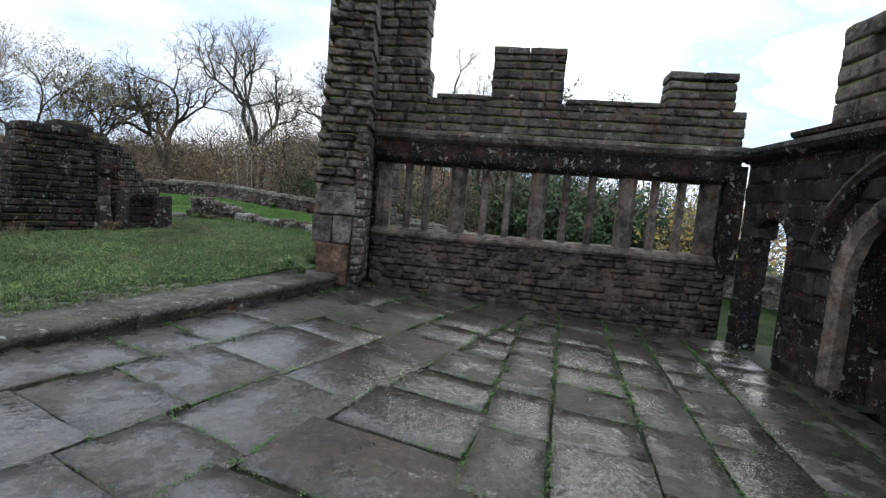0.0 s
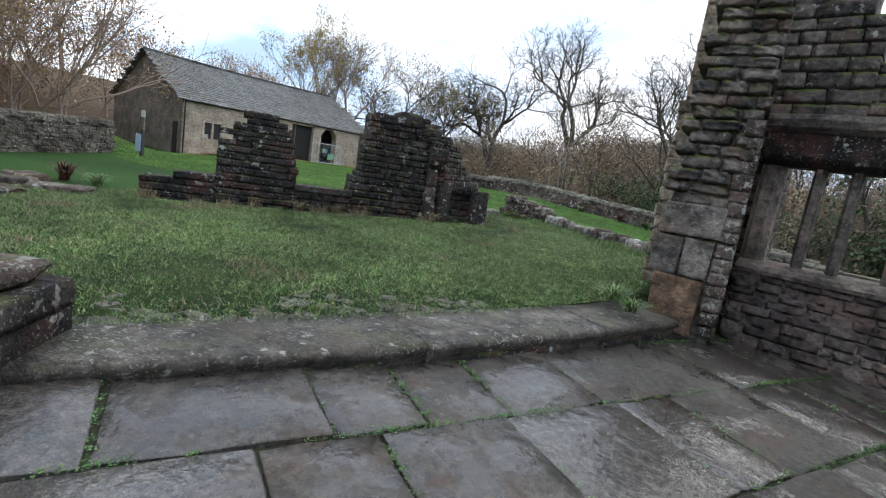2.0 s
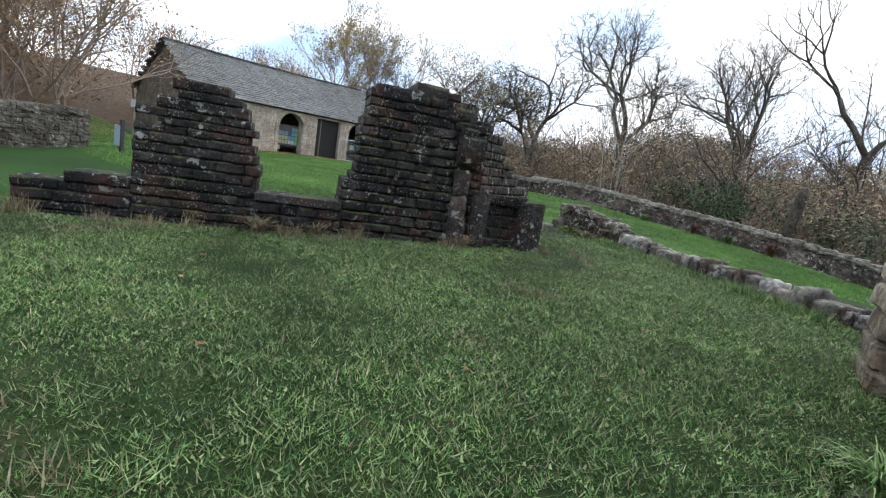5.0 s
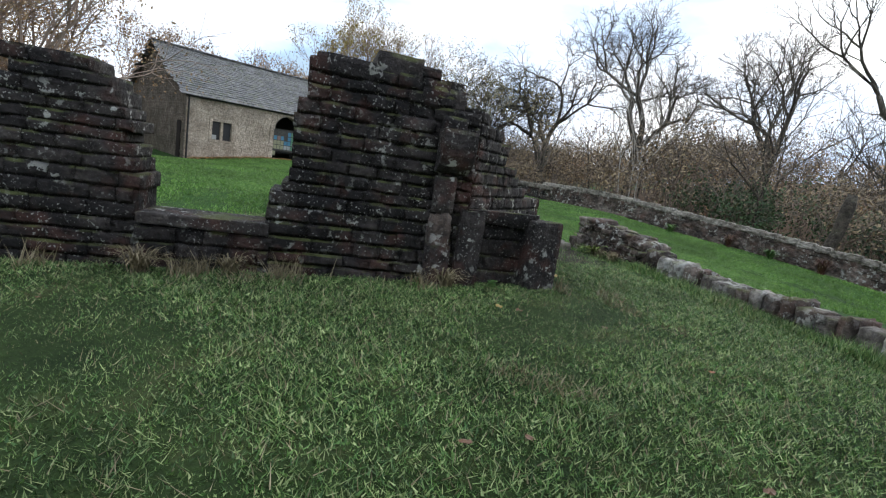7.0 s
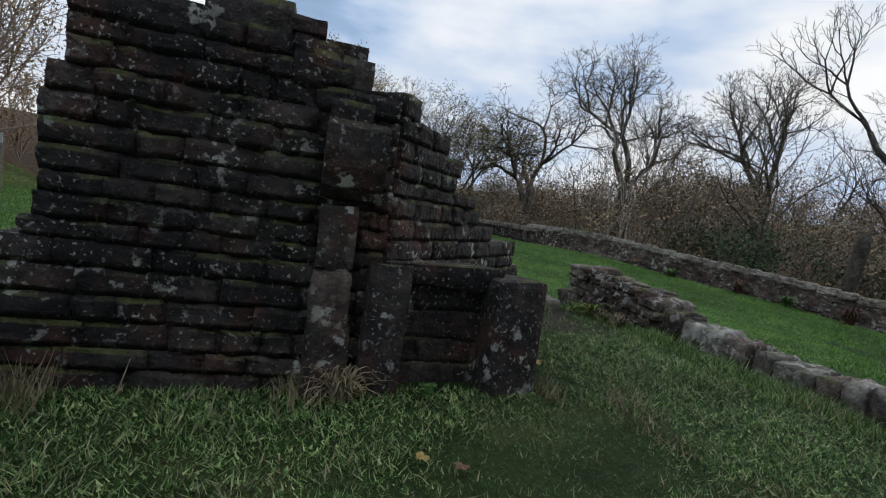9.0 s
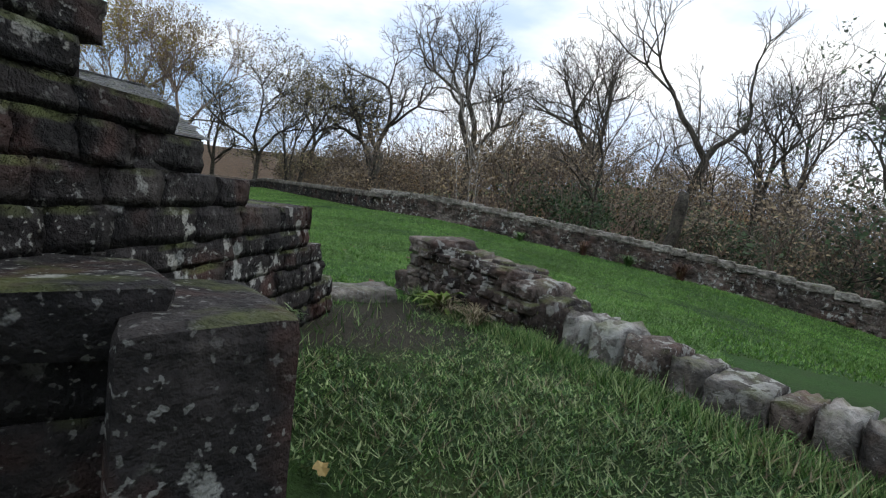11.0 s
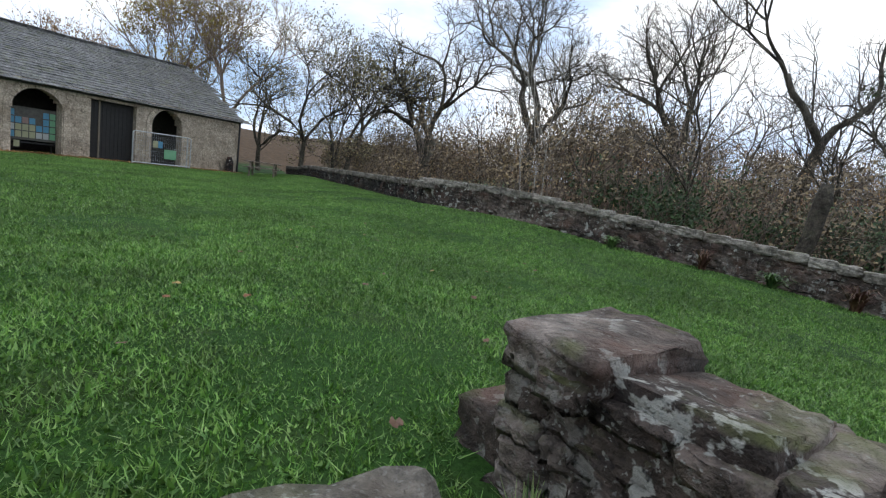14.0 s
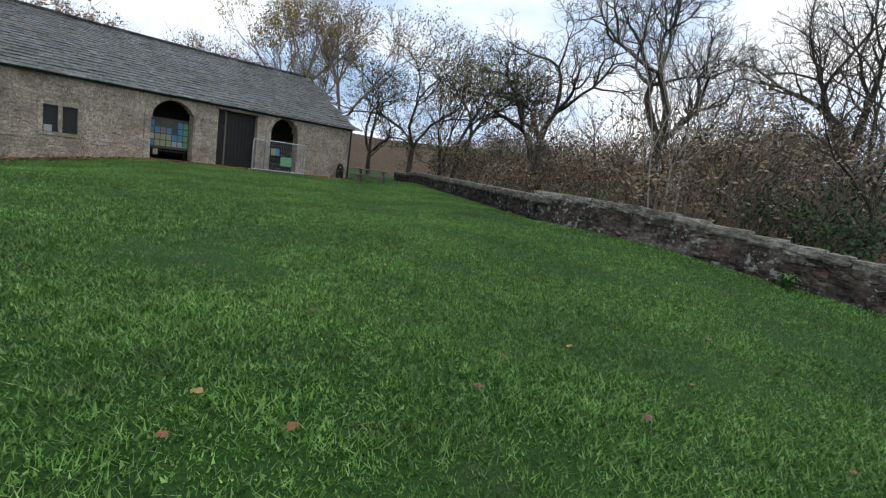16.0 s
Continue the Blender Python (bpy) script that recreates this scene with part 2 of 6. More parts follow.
M_BRUSH = leaf_mat("withered_brown_leaves", (0.10, 0.076, 0.048), (0.175, 0.132, 0.082), (0.29, 0.22, 0.12))
M_THICKET = plain_mat("dull_brown_saplings", (0.15, 0.118, 0.093), 0.9, var=0.35)
M_WEED = leaf_mat("joint_weed_leaves", (0.035, 0.085, 0.020), (0.065, 0.150, 0.034), (0.12, 0.20, 0.06))
M_FERN = leaf_mat("yellow_green_fern", (0.10, 0.17, 0.025), (0.17, 0.25, 0.04), (0.26, 0.32, 0.07), 0.4)
M_REDP = leaf_mat("dark_red_stems", (0.055, 0.022, 0.016), (0.085, 0.036, 0.024), (0.11, 0.07, 0.035))
M_MOSSC = leaf_mat("cushion_moss", (0.07, 0.085, 0.015), (0.12, 0.125, 0.025), (0.16, 0.15, 0.045))


def paving_mat():
    """Worn flagstones: each its own tone, pitted grain, pale specks, rusty stains and shining wet patches."""
    m, n, l, b = material("wet_flagstone")
    geo, info = n.new("ShaderNodeNewGeometry"), n.new("ShaderNodeObjectInfo")
    pos = geo.outputs["Position"]
    big, fine, grit = noise_tex(n, l, pos, 1.4, 6, 0.65), noise_tex(n, l, pos, 17, 7, 0.7), noise_tex(n, l, pos, 75, 4, 0.7)
    add = n.new("ShaderNodeMath")
    add.operation, add.inputs[1].default_value = "MULTIPLY_ADD", 0.36
    l.new(info.outputs["Random"], add.inputs[0])
    l.new(big, add.inputs[2])
    r = ramp(n, [(0.36, (0.045, 0.038, 0.031)), (0.62, (0.108, 0.096, 0.080)), (0.88, (0.195, 0.178, 0.150))])
    l.new(add.outputs[0], r.inputs[0])
    fr = ramp(n, [(0.32, 0.35), (0.5, 1.0), (0.68, 1.7)])
    l.new(fine, fr.inputs[0])
    col = mixc(n, l, 1.0, r.outputs[0], fr.outputs[0], "MULTIPLY")
    gr = ramp(n, [(0.35, 0.6), (0.65, 1.4)])
    l.new(grit, gr.inputs[0])
    col = mixc(n, l, 1.0, col, gr.outputs[0], "MULTIPLY")
    rust = ramp(n, [(0.50, 0.0), (0.64, 0.7)])
    l.new(noise_tex(n, l, pos, 2.1, 5, 0.65), rust.inputs[0])
    col = mixc(n, l, rust.outputs[0], col, mixc(n, l, 1.0, (0.095, 0.060, 0.040, 1), fr.outputs[0], "MULTIPLY"))
    pale = ramp(n, [(0.64, 0.0), (0.68, 0.55)])
    l.new(noise_tex(n, l, pos, 26, 3, 0.6), pale.inputs[0])
    col = mixc(n, l, pale.outputs[0], col, (0.26, 0.25, 0.225))
    soak = n.new("ShaderNodeMath")
    soak.operation, soak.inputs[1].default_value = "MULTIPLY_ADD", 0.16
    l.new(info.outputs["Random"], soak.inputs[0])
    l.new(noise_tex(n, l, pos, 1.3, 8, 0.72), soak.inputs[2])
    wet = ramp(n, [(0.47, 0.0), (0.59, 1.0)])
    l.new(soak.outputs[0], wet.inputs[0])
    l.new(mixc(n, l, wet.outputs[0], col, mixc(n, l, 1.0, col, (0.45, 0.44, 0.45), "MULTIPLY")), b.inputs["Base Color"])
    rr = ramp(n, [(0.0, 0.48), (1.0, 0.16)])
    l.new(wet.outputs[0], rr.inputs[0])
    l.new(rr.outputs[0], b.inputs["Roughness"])
    b.inputs["Specular IOR Level"].default_value = 0.5
    film = ramp(n, [(0.3, 0.0), (0.9, 1.0)])
    l.new(wet.outputs[0], film.inputs[0])
    l.new(film.outputs[0], b.inputs["Coat Weight"])
    b.inputs["Coat Roughness"].default_value = 0.10
    bump(n, l, b, [(noise_tex(n, l, pos, 4.5, 6, 0.7), 0.7, 0.04), (fine, 1.0, 0.02), (grit, 0.7, 0.006)])
    ripple = n.new("ShaderNodeBump")
    ripple.inputs["Strength"].default_value, ripple.inputs["Distance"].default_value = 0.6, 0.03
    l.new(noise_tex(n, l, pos, 9.0, 4, 0.6), ripple.inputs["Height"])
    l.new(ripple.outputs[0], b.inputs["Coat Normal"])
    return m


M_PAVE = paving_mat()


def ground_mat():
    m, n, l, b = material("turf_and_leaf_litter")
    geo = n.new("ShaderNodeNewGeometry")
    pos = geo.outputs["Position"]
    big, mid, fine = noise_tex(n, l, pos, 0.22, 4), noise_tex(n, l, pos, 1.7, 5, 0.6), noise_tex(n, l, pos, 30, 4, 0.7)
    r = ramp(n, [(0.32, (0.017, 0.048, 0.009)), (0.55, (0.029, 0.078, 0.014)), (0.75, (0.048, 0.100, 0.023))])
    l.new(big, r.inputs[0])
    dry = ramp(n, [(0.50, 0.0), (0.74, 0.55)])
    l.new(mid, dry.inputs[0])
    col = mixc(n, l, dry.outputs[0], r.outputs[0], (0.050, 0.062, 0.024))
    fr = ramp(n, [(0.25, 0.45), (0.75, 1.5)])
    l.new(fine, fr.inputs[0])
    col = mixc(n, l, 1.0, col, fr.outputs[0], "MULTIPLY")
    # woodland floor beyond the field wall and on the hillside
    sep = n.new("ShaderNodeSeparateXYZ")
    l.new(pos, sep.inputs[0])
    wood = n.new("ShaderNodeAttribute")
    wood.attribute_name = "wood"
    lit = ramp(n, [(0.3, (0.045, 0.030, 0.018)), (0.55, (0.095, 0.060, 0.034)), (0.8, (0.15, 0.105, 0.06))])
    l.new(mid, lit.inputs[0])
    col = mixc(n, l, wood.outputs["Fac"], col, lit.outputs[0])
    hall = n.new("ShaderNodeAttribute")
    hall.attribute_name = "hall"
    dull = ramp(n, [(0.3, (0.014, 0.028, 0.008)), (0.55, (0.026, 0.046, 0.013)), (0.78, (0.070, 0.076, 0.032))])
    l.new(mid, dull.inputs[0])
    col = mixc(n, l, hall.outputs["Fac"], col, mixc(n, l, 1.0, dull.outputs[0], fr.outputs[0], "MULTIPLY"))
    bare = n.new("ShaderNodeAttribute")
    bare.attribute_name = "bare"
    soil = ramp(n, [(0.3, (0.020, 0.016, 0.012)), (0.55, (0.045, 0.038, 0.029)), (0.8, (0.075, 0.070, 0.045))])
    l.new(fine, soil.inputs[0])
    col = mixc(n, l, bare.outputs["Fac"], col, soil.outputs[0])
    l.new(col, b.inputs["Base Color"])
    b.inputs["Roughness"].default_value = 0.9
    b.inputs["Specular IOR Level"].default_value = 0.15
    bump(n, l, b, [(mid, 0.5, 0.06), (fine, 0.8, 0.03)])
    return m


M_GROUND = ground_mat()

# ---------------------------------------------------------------- building helpers
def mesh_of(name, verts, faces, mat, smooth=False):
    me = bpy.data.meshes.new(name)
    me.from_pydata(verts, [], faces)
    me.update()
    if mat:
        me.materials.append(mat)
    if smooth:
        me.polygons.foreach_set("use_smooth", [True] * len(me.polygons))
    return me


def thing(name, x, y, z, rz=0.0, label="", category="", group="", kind=""):
    ob = new(name)
    ob.matrix_world = pose(x, y, z, 0, 0, rz)
    return tagged(ob, label, category, group, kind)


def part(name, bm, mat, parent=None, label="", m=None, smooth=False):
    me = bpy.data.meshes.new(name)
    bm.to_mesh(me)
    bm.free()
    me.materials.append(mat)
    if smooth:
        me.polygons.foreach_set("use_smooth", [True] * len(me.polygons))
    ob = new(name, me)
    if m is not None:
        ob.matrix_basis = m
    ob.parent = parent
    if label:
        ob["label"] = label
    return ob


def box(x0, y0, z0, x1, y1, z1, bevel=0.01, jit=0.0, bm=None, seed=0):
    bm = bm or bmesh.new()
    r = random.Random(seed + 7)
    b2 = bmesh.new()
    bmesh.ops.create_cube(b2, size=1, matrix=Matrix.LocRotScale(((x0 + x1) / 2, (y0 + y1) / 2, (z0 + z1) / 2), None, (abs(x1 - x0), abs(y1 - y0), abs(z1 - z0))))
    if jit:
        for v in b2.verts:
            v.co += Vector((r.uniform(-jit, jit), r.uniform(-jit, jit), r.uniform(-jit, jit)))
    if bevel:
        bmesh.ops.bevel(b2, geom=b2.edges[:], offset=bevel, segments=2, affect="EDGES", profile=0.6)
    tmp = bpy.data.meshes.new("tmp")
    b2.to_mesh(tmp)
    b2.free()
    bm.from_mesh(tmp)
    bpy.data.meshes.remove(tmp)
    return bm


def tube(points, radii, sides=8, bm=None):
    bm = bm or bmesh.new()
    rings = []
    for i, (p, r) in enumerate(zip(points, radii)):
        p = Vector(p)
        d = (Vector(points[min(i + 1, len(points) - 1)]) - Vector(points[max(i - 1, 0)])).normalized()
        q = d.to_track_quat("Z", "Y")
        rings.append([bm.verts.new(p + q @ Vector((math.cos(a) * r, math.sin(a) * r, 0))) for a in [2 * math.pi * k / sides for k in range(sides)]])
    for a, b in zip(rings, rings[1:]):
        for k in range(sides):
            bm.faces.new((a[k], a[(k + 1) % sides], b[(k + 1) % sides], b[k]))
    bm.faces.new(rings[0][::-1])
    bm.faces.new(rings[-1])
    return bm


def stone_meshes(mat, count=7, dims=(0.42, 0.3, 0.16), bev=0.024, jit=0.022, seed=1):
    """Rough blocks with chipped edges, in a unit box, for stones to share."""
    out = []
    r = random.Random(seed)
    for i in range(count):
        bm = bmesh.new()
        bmesh.ops.create_cube(bm, size=1)
        for v in bm.verts:
            v.co = Vector((v.co.x * dims[0], v.co.y * dims[1], v.co.z * dims[2])) + Vector([r.uniform(-jit, jit) * f for f in (1, 0.7, 0.6)])
        bmesh.ops.bevel(bm, geom=bm.edges[:], offset=bev, segments=1, affect="EDGES")
        for v in bm.verts:
            v.co += Vector([r.uniform(-jit, jit) * 0.35 for _ in range(3)])
            v.co = Vector((v.co.x / dims[0], v.co.y / dims[1], v.co.z / dims[2]))
        bmesh.ops.triangulate(bm, faces=[f for f in bm.faces if len(f.verts) > 4])
        me = bpy.data.meshes.new("stone")
        bm.to_mesh(me)
        bm.free()
        me.materials.append(mat)
        out.append(me)
    return out


def rubble_meshes(mat, count=8, seed=1, cuts=3, rough=1.0, round_=1.0):
    """Weathered, pitted rubble stones in a unit box."""
    out = []
    for i in range(count):
        bm = bmesh.new()
        bmesh.ops.create_cube(bm, size=1)
        bmesh.ops.subdivide_edges(bm, edges=bm.edges[:], cuts=cuts, use_grid_fill=True)
        for v in bm.verts:
            c = v.co.copy()
            far = sum(abs(q) > 0.49 for q in c)
            p = Vector((c.x * 2.6, c.y * 1.6, c.z)) + Vector((i * 3.7, seed * 5.1, i))
            k = 1 - (0, 0, 0.035, 0.08)[far] * round_
            dv = Vector((noise.noise(p * 1.9), noise.noise(p * 1.9 + Vector((9, 0, 0))), noise.noise(p * 1.9 + Vector((0, 9, 0))))) * 0.085
            dv += Vector((noise.noise(p * 5.5), noise.noise(p * 5.5 + Vector((9, 0, 0))), noise.noise(p * 5.5 + Vector((0, 9, 0))))) * 0.06
            v.co = c * k + Vector((dv.x * 0.4, dv.y * 0.7, dv.z)) * rough
        me = bpy.data.meshes.new("stone")
        bm.to_mesh(me)
        bm.free()
        me.materials.append(mat)
        me.polygons.foreach_set("use_smooth", [True] * len(me.polygons))
        out.append(me)
    return out


SETS = {}


def stones_for(mat, dims=(0.42, 0.3, 0.16)):
    key = (mat.name, dims)
    if key not in SETS:
        if mat.name in ("low_wall_sandstone", "lichen_white_stone", "kerb_flagstone", "field_wall_stone", "soot_dark_gritstone", "pale_coping_stone", "pier_gritstone", "purple_brown_rubble", "window_wall_gritstone"):
            dark = mat.name in ("soot_dark_gritstone", "window_wall_gritstone", "purple_brown_rubble")
            SETS[key] = rubble_meshes(mat, 12 if dark else 9, len(SETS) + 3, 3 if dark else 4, 0.58 if dark else 1.35, 0.32 if dark else 0.9)
        else:
            SETS[key] = stone_meshes(mat, dims=dims, bev=min(dims) * 0.15, jit=min(dims) * 0.13, seed=len(SETS) + 3)
    return SETS[key]


def put_stone(parent, me, x, y, z, lx, ly, lz, turn=0.0, tip=0.0, name="stone"):
    ob = new(name, me)
    ob.parent = parent
    ob.matrix_basis = Matrix.LocRotScale((x, y, z), Euler((radians(tip), radians(random.uniform(-1.2, 1.2)), radians(turn + random.uniform(-0.9, 0.9)))), (lx, ly, lz))
    return ob


def join_stones(name, items, parent, mat_set, kind="stuff"):
    """Stones too many to be things of their own, as one mesh: items of (x, y, z, lx, ly, lz, turn)."""
    vs, fs, base = [], [], 0
    src = []
    for me in mat_set:
        co = np.empty(len(me.vertices) * 3)
        me.vertices.foreach_get("co", co)
        src.append((co.reshape(-1, 3), [tuple(p.vertices) for p in me.polygons]))
    for i, (x, y, z, lx, ly, lz, turn) in enumerate(items):
        co, polys = src[i % len(src)]
        c, s = math.cos(radians(turn)), math.sin(radians(turn))
        q = co * (lx, ly, lz)
        q = np.stack([q[:, 0] * c - q[:, 1] * s + x, q[:, 0] * s + q[:, 1] * c + y, q[:, 2] + z], 1)
        vs.append(q)
        fs += [tuple(v + base for v in p) for p in polys]
        base += len(co)
    me = mesh_of(name, np.concatenate(vs).tolist(), fs, mat_set[0].materials[0])
    ob = new(name, me)
    ob.parent = parent
    ob["kind"] = kind
    return ob


def wall_stones(length, base_fn, top_fn, thick, course=(0.12, 0.2), run=(0.25, 0.6), rng=None, left_fn=None, right_fn=None, holes=(), gap=0.010, proud=0.010):
    """Lays coursed stones along x, on y -thick..0 behind the face at y=0. Yields x, y, z, lx, ly, lz."""
    rng = rng or random.Random(5)
    zmin = min(base_fn(length * i / 20) for i in range(21))
    zmax = max(top_fn(length * i / 40) for i in range(41))
    z, out = zmin, []
    while z < zmax:
        h = rng.uniform(*course)
        x0 = left_fn(z) if left_fn else 0.0
        x1 = right_fn(z) if right_fn else length
        x = x0 + rng.uniform(-0.012, 0.012)
        while x < x1 - 0.06:
            w = rng.uniform(*run)
            if x1 - (x + w) < run[0] * 0.5:
                w = x1 - x + rng.uniform(-0.012, 0.012)
            cx = x + w / 2
            zt = top_fn(min(max(cx, 0), length))
            if z + h * 0.45 < zt and z + h > base_fn(min(max(cx, 0), length)) and not any(a < cx < b and c < z + h / 2 < d for a, b, c, d in holes):
                dep = thick + rng.uniform(-proud, proud)
                out.append((cx, thick / 2 + rng.uniform(-proud, proud) * 0.6, z + h / 2, w - gap, dep, h - gap * rng.uniform(0.4, 1.2)))
            x += w
        z += h
    return out


def core(parent, length, base_fn, top_fn, thick, inset=0.06, left_fn=None, right_fn=None, holes=(), mat=None):
    """Dark mortar heart of a wall, a little behind its faces."""
    bm = bmesh.new()
    n = max(4, int(length / 0.22))
    for i in range(n):
        a, b = length * i / n, length * (i + 1) / n
        m = (a + b) / 2
        if left_fn and m < left_fn(base_fn(m)) or right_fn and m > right_fn(base_fn(m)):
            continue
        z0, z1 = base_fn(m) - 0.3, top_fn(m) - 0.14
        while left_fn and left_fn(z1) > m - 0.1 and z1 > z0 + 0.1:
            z1 -= 0.08
        while right_fn and right_fn(z1) < m + 0.1 and z1 > z0 + 0.1:
            z1 -= 0.08
        spans = [(z0, z1)]
        for ha, hb, hc, hd in holes:
            if ha < m < hb:
                spans = [(p, q) for s0, s1 in spans for p, q in ((s0, min(s1, hc)), (max(s0, hd), s1)) if q - p > 0.02]
        for p, q in spans:
            e = 0.0
            bmesh.ops.create_cube(bm, size=1, matrix=Matrix.LocRotScale((m, thick / 2, (p + q) / 2), None, (b - a - e, thick - 2 * inset, q - p)))
    bmesh.ops.remove_doubles(bm, verts=bm.verts, dist=0.0005)
    return part("core", bm, mat or M_MORTAR, parent)


def sstep(a, b, v):
    t = min(1.0, max(0.0, (v - a) / (b - a)))
    return t * t * (3 - 2 * t)


def saw(seed, step=0.35, amp=0.12):
    r = random.Random(seed)
    lev = [r.uniform(-amp, amp) for _ in range(200)]
    return lambda s: lev[int(s / step) % 200]


def strip(prof, x0, x1, seed, n=24, wob=0.012):
    """A moulded stone run along x: prof of (y, z)."""
    bm = bmesh.new()
    rows_v = []
    for a in range(n + 1):
        x = x0 + (x1 - x0) * a / n
        rows_v.append([bm.verts.new((x, py + wob * noise.noise((x * 2, seed, py * 4)), pz + wob * noise.noise((x * 1.5, seed + 9, pz)))) for py, pz in prof])
    for a, b in zip(rows_v, rows_v[1:]):
        for c in range(len(prof)):
            bm.faces.new((a[c], b[c], b[(c + 1) % len(prof)], a[(c + 1) % len(prof)]))
    bm.faces.new(rows_v[0])
    bm.faces.new(rows_v[-1][::-1])
    bmesh.ops.recalc_face_normals(bm, faces=bm.faces[:])
    return bm


# ---------------------------------------------------------------- ground
def paving_z(x, y):
    return 0.12 - 0.055 * x


def kerb_x(y):
    return -3.98 + 0.50 * (y - 3.0) - 0.018 * (y - 3.0) ** 2 if y > 3 else -3.98 + 0.55 * (y - 3.0)


def field_z(x, y):
    z = 0.47 + 0.28 * sstep(5, 15, y)
    z -= 0.0058 * max(0.0, x + 14) ** 2 * sstep(13, 23, y)
    z -= 0.75 * sstep(24, 16, y) * sstep(-22, -31, x)
    # the grass banks up against the far wall
    z += (0.28 - 0.17 * sstep(-13, -8.5, x)) * sstep(6.0, 0.8, wall_line_y(x) - y) * sstep(-35, -29, x)
    return z


def wall_line_y(x):
    """The far field wall's line."""
    if x < -15.5:
        return 27.5 + (x + 15.5) * (-0.72)
    return 27.5 - (x + 15.5) * 0.105


def land_z(x, y):
    z = field_z(x, y)
    # behind the window wall and the porch the ground lies lower
    low = sstep(-2.0, -0.6, x) * sstep(21, 12, y)
    z = z * (1 - low) + (-0.35 - 0.02 * max(0, y - 9)) * low
    d = y - wall_line_y(x)
    if d > 0:
        z -= 1.3 * sstep(0.5, 5, d)
        z += min(10.0, 0.13 * max(0.0, d - 8)) * (0.6 + 0.4 * sstep(-40, 5, x))
    d2 = -x - 22.5 - 0.15 * y
    if y < 17 and d2 > 0:
        z += min(8.0, 0.22 * max(0.0, d2 - 1.0)) * sstep(17, 12, y)
    d3 = -x - 45
    if d3 > 0:
        z += min(8.0, 0.12 * d3)
    return z


def wood_f(x, y):
    d = y - wall_line_y(x)
    f = sstep(0.3, 1.5, d) if x > -31 else sstep(1, 4, -x - 45)
    if y < 17:
        f = max(f, sstep(1.0, 3.0, -x - 23.5 - 0.15 * y))
    return f


def hall_f(x, y):
    inside = sstep(-9.5, -8.2, x + 0.698 * (9.4 - y) * 0.9) if y < 12.5 else sstep(-8.2, -7.4, x)
    return inside * sstep(15.6, 14.4, y + 0.0) * sstep(-14, -11, x)


def bare_f(x, y):
    """Trodden earth in the doorway gap of the ruin."""
    d = math.hypot((x + 7.75) / 0.8, (y - 14.15) / 1.0) + 0.5 * noise.noise((x * 2.5, y * 2.5, 8))
    return 0.95 * sstep(1.15, 0.6, d)


def build_ground():
    xs = np.concatenate([np.linspace(-400, -60, 14), np.linspace(-57, -14, 60), np.linspace(-13.6, 6, 99), np.linspace(6.8, 40, 30), np.linspace(46, 400, 12)])
    ys = np.concatenate([np.linspace(-400, -20, 10), np.linspace(-16, 2, 26), np.linspace(2.25, 28, 104), np.linspace(28.8, 75, 50), np.linspace(80, 500, 14)])
    verts, wood, hall, bare = [], [], [], []
    for y in ys:
        for x in xs:
            z = land_z(x, y)
            if kerb_x(y) - 0.95 < x and 2.5 < y < 8.5:
                z = min(z, 0.425)
            if kerb_x(y) - 0.50 < x and y < 9.6 and x < 7.5:
                z = min(z, paving_z(x, y) - 0.22 - 0.06 * (x < kerb_x(y)))
            verts.append((x, y, z + 0.03 * noise.noise((x * 0.6, y * 0.6, 0))))
            wood.append(wood_f(x, y))
            hall.append(hall_f(x, y))
            bare.append(bare_f(x, y))
    w = len(xs)
    faces = [(j * w + i, j * w + i + 1, (j + 1) * w + i + 1, (j + 1) * w + i) for j in range(len(ys) - 1) for i in range(w - 1)]
    me = mesh_of("ground", verts, faces, M_GROUND, True)
    for nm, vals in (("wood", wood), ("hall", hall), ("bare", bare)):
        a = me.attributes.new(nm, "FLOAT", "POINT")
        a.data.foreach_set("value", vals)
    return tagged(new("ground", me), "green lawn with dull patches running into woodland leaf litter", "ground", kind="structure")


build_ground()

# ---------------------------------------------------------------- hall ruin: the long wall with the fireplace stub
RZ = math.degrees(math.atan2(0.82, 0.573))


def ruin_wall(name, s0, length, base, top_fn, thick, label, mat=None, seed=1, course=(0.10, 0.155), run=(0.18, 0.46), left_fn=None, right_fn=None, cap=None, origin=(-9.9, 7.1), rz=None, proud=0.012, category="ruined wall", holes=()):
    rz = RZ if rz is None else rz
    c, s = math.cos(radians(rz)), math.sin(radians(rz))
    ob = thing(name, origin[0] + c * s0, origin[1] + s * s0, 0, rz, label, category)
    mat = mat or M_DARK
    r = random.Random(seed)
    bf = base if callable(base) else (lambda q: base)
    core(ob, length, bf, top_fn, thick, 0.012, left_fn, right_fn, holes, mat)
    ms = stones_for(mat)
    for i, (x, y, z, lx, ly, lz) in enumerate(wall_stones(length, bf, top_fn, thick, course, run, r, left_fn, right_fn, holes, gap=0.005, proud=proud)):
        put_stone(ob, ms[r.randrange(len(ms))], x, y, z, lx * 1.03, ly * 1.02, lz * 1.04)
    return ob


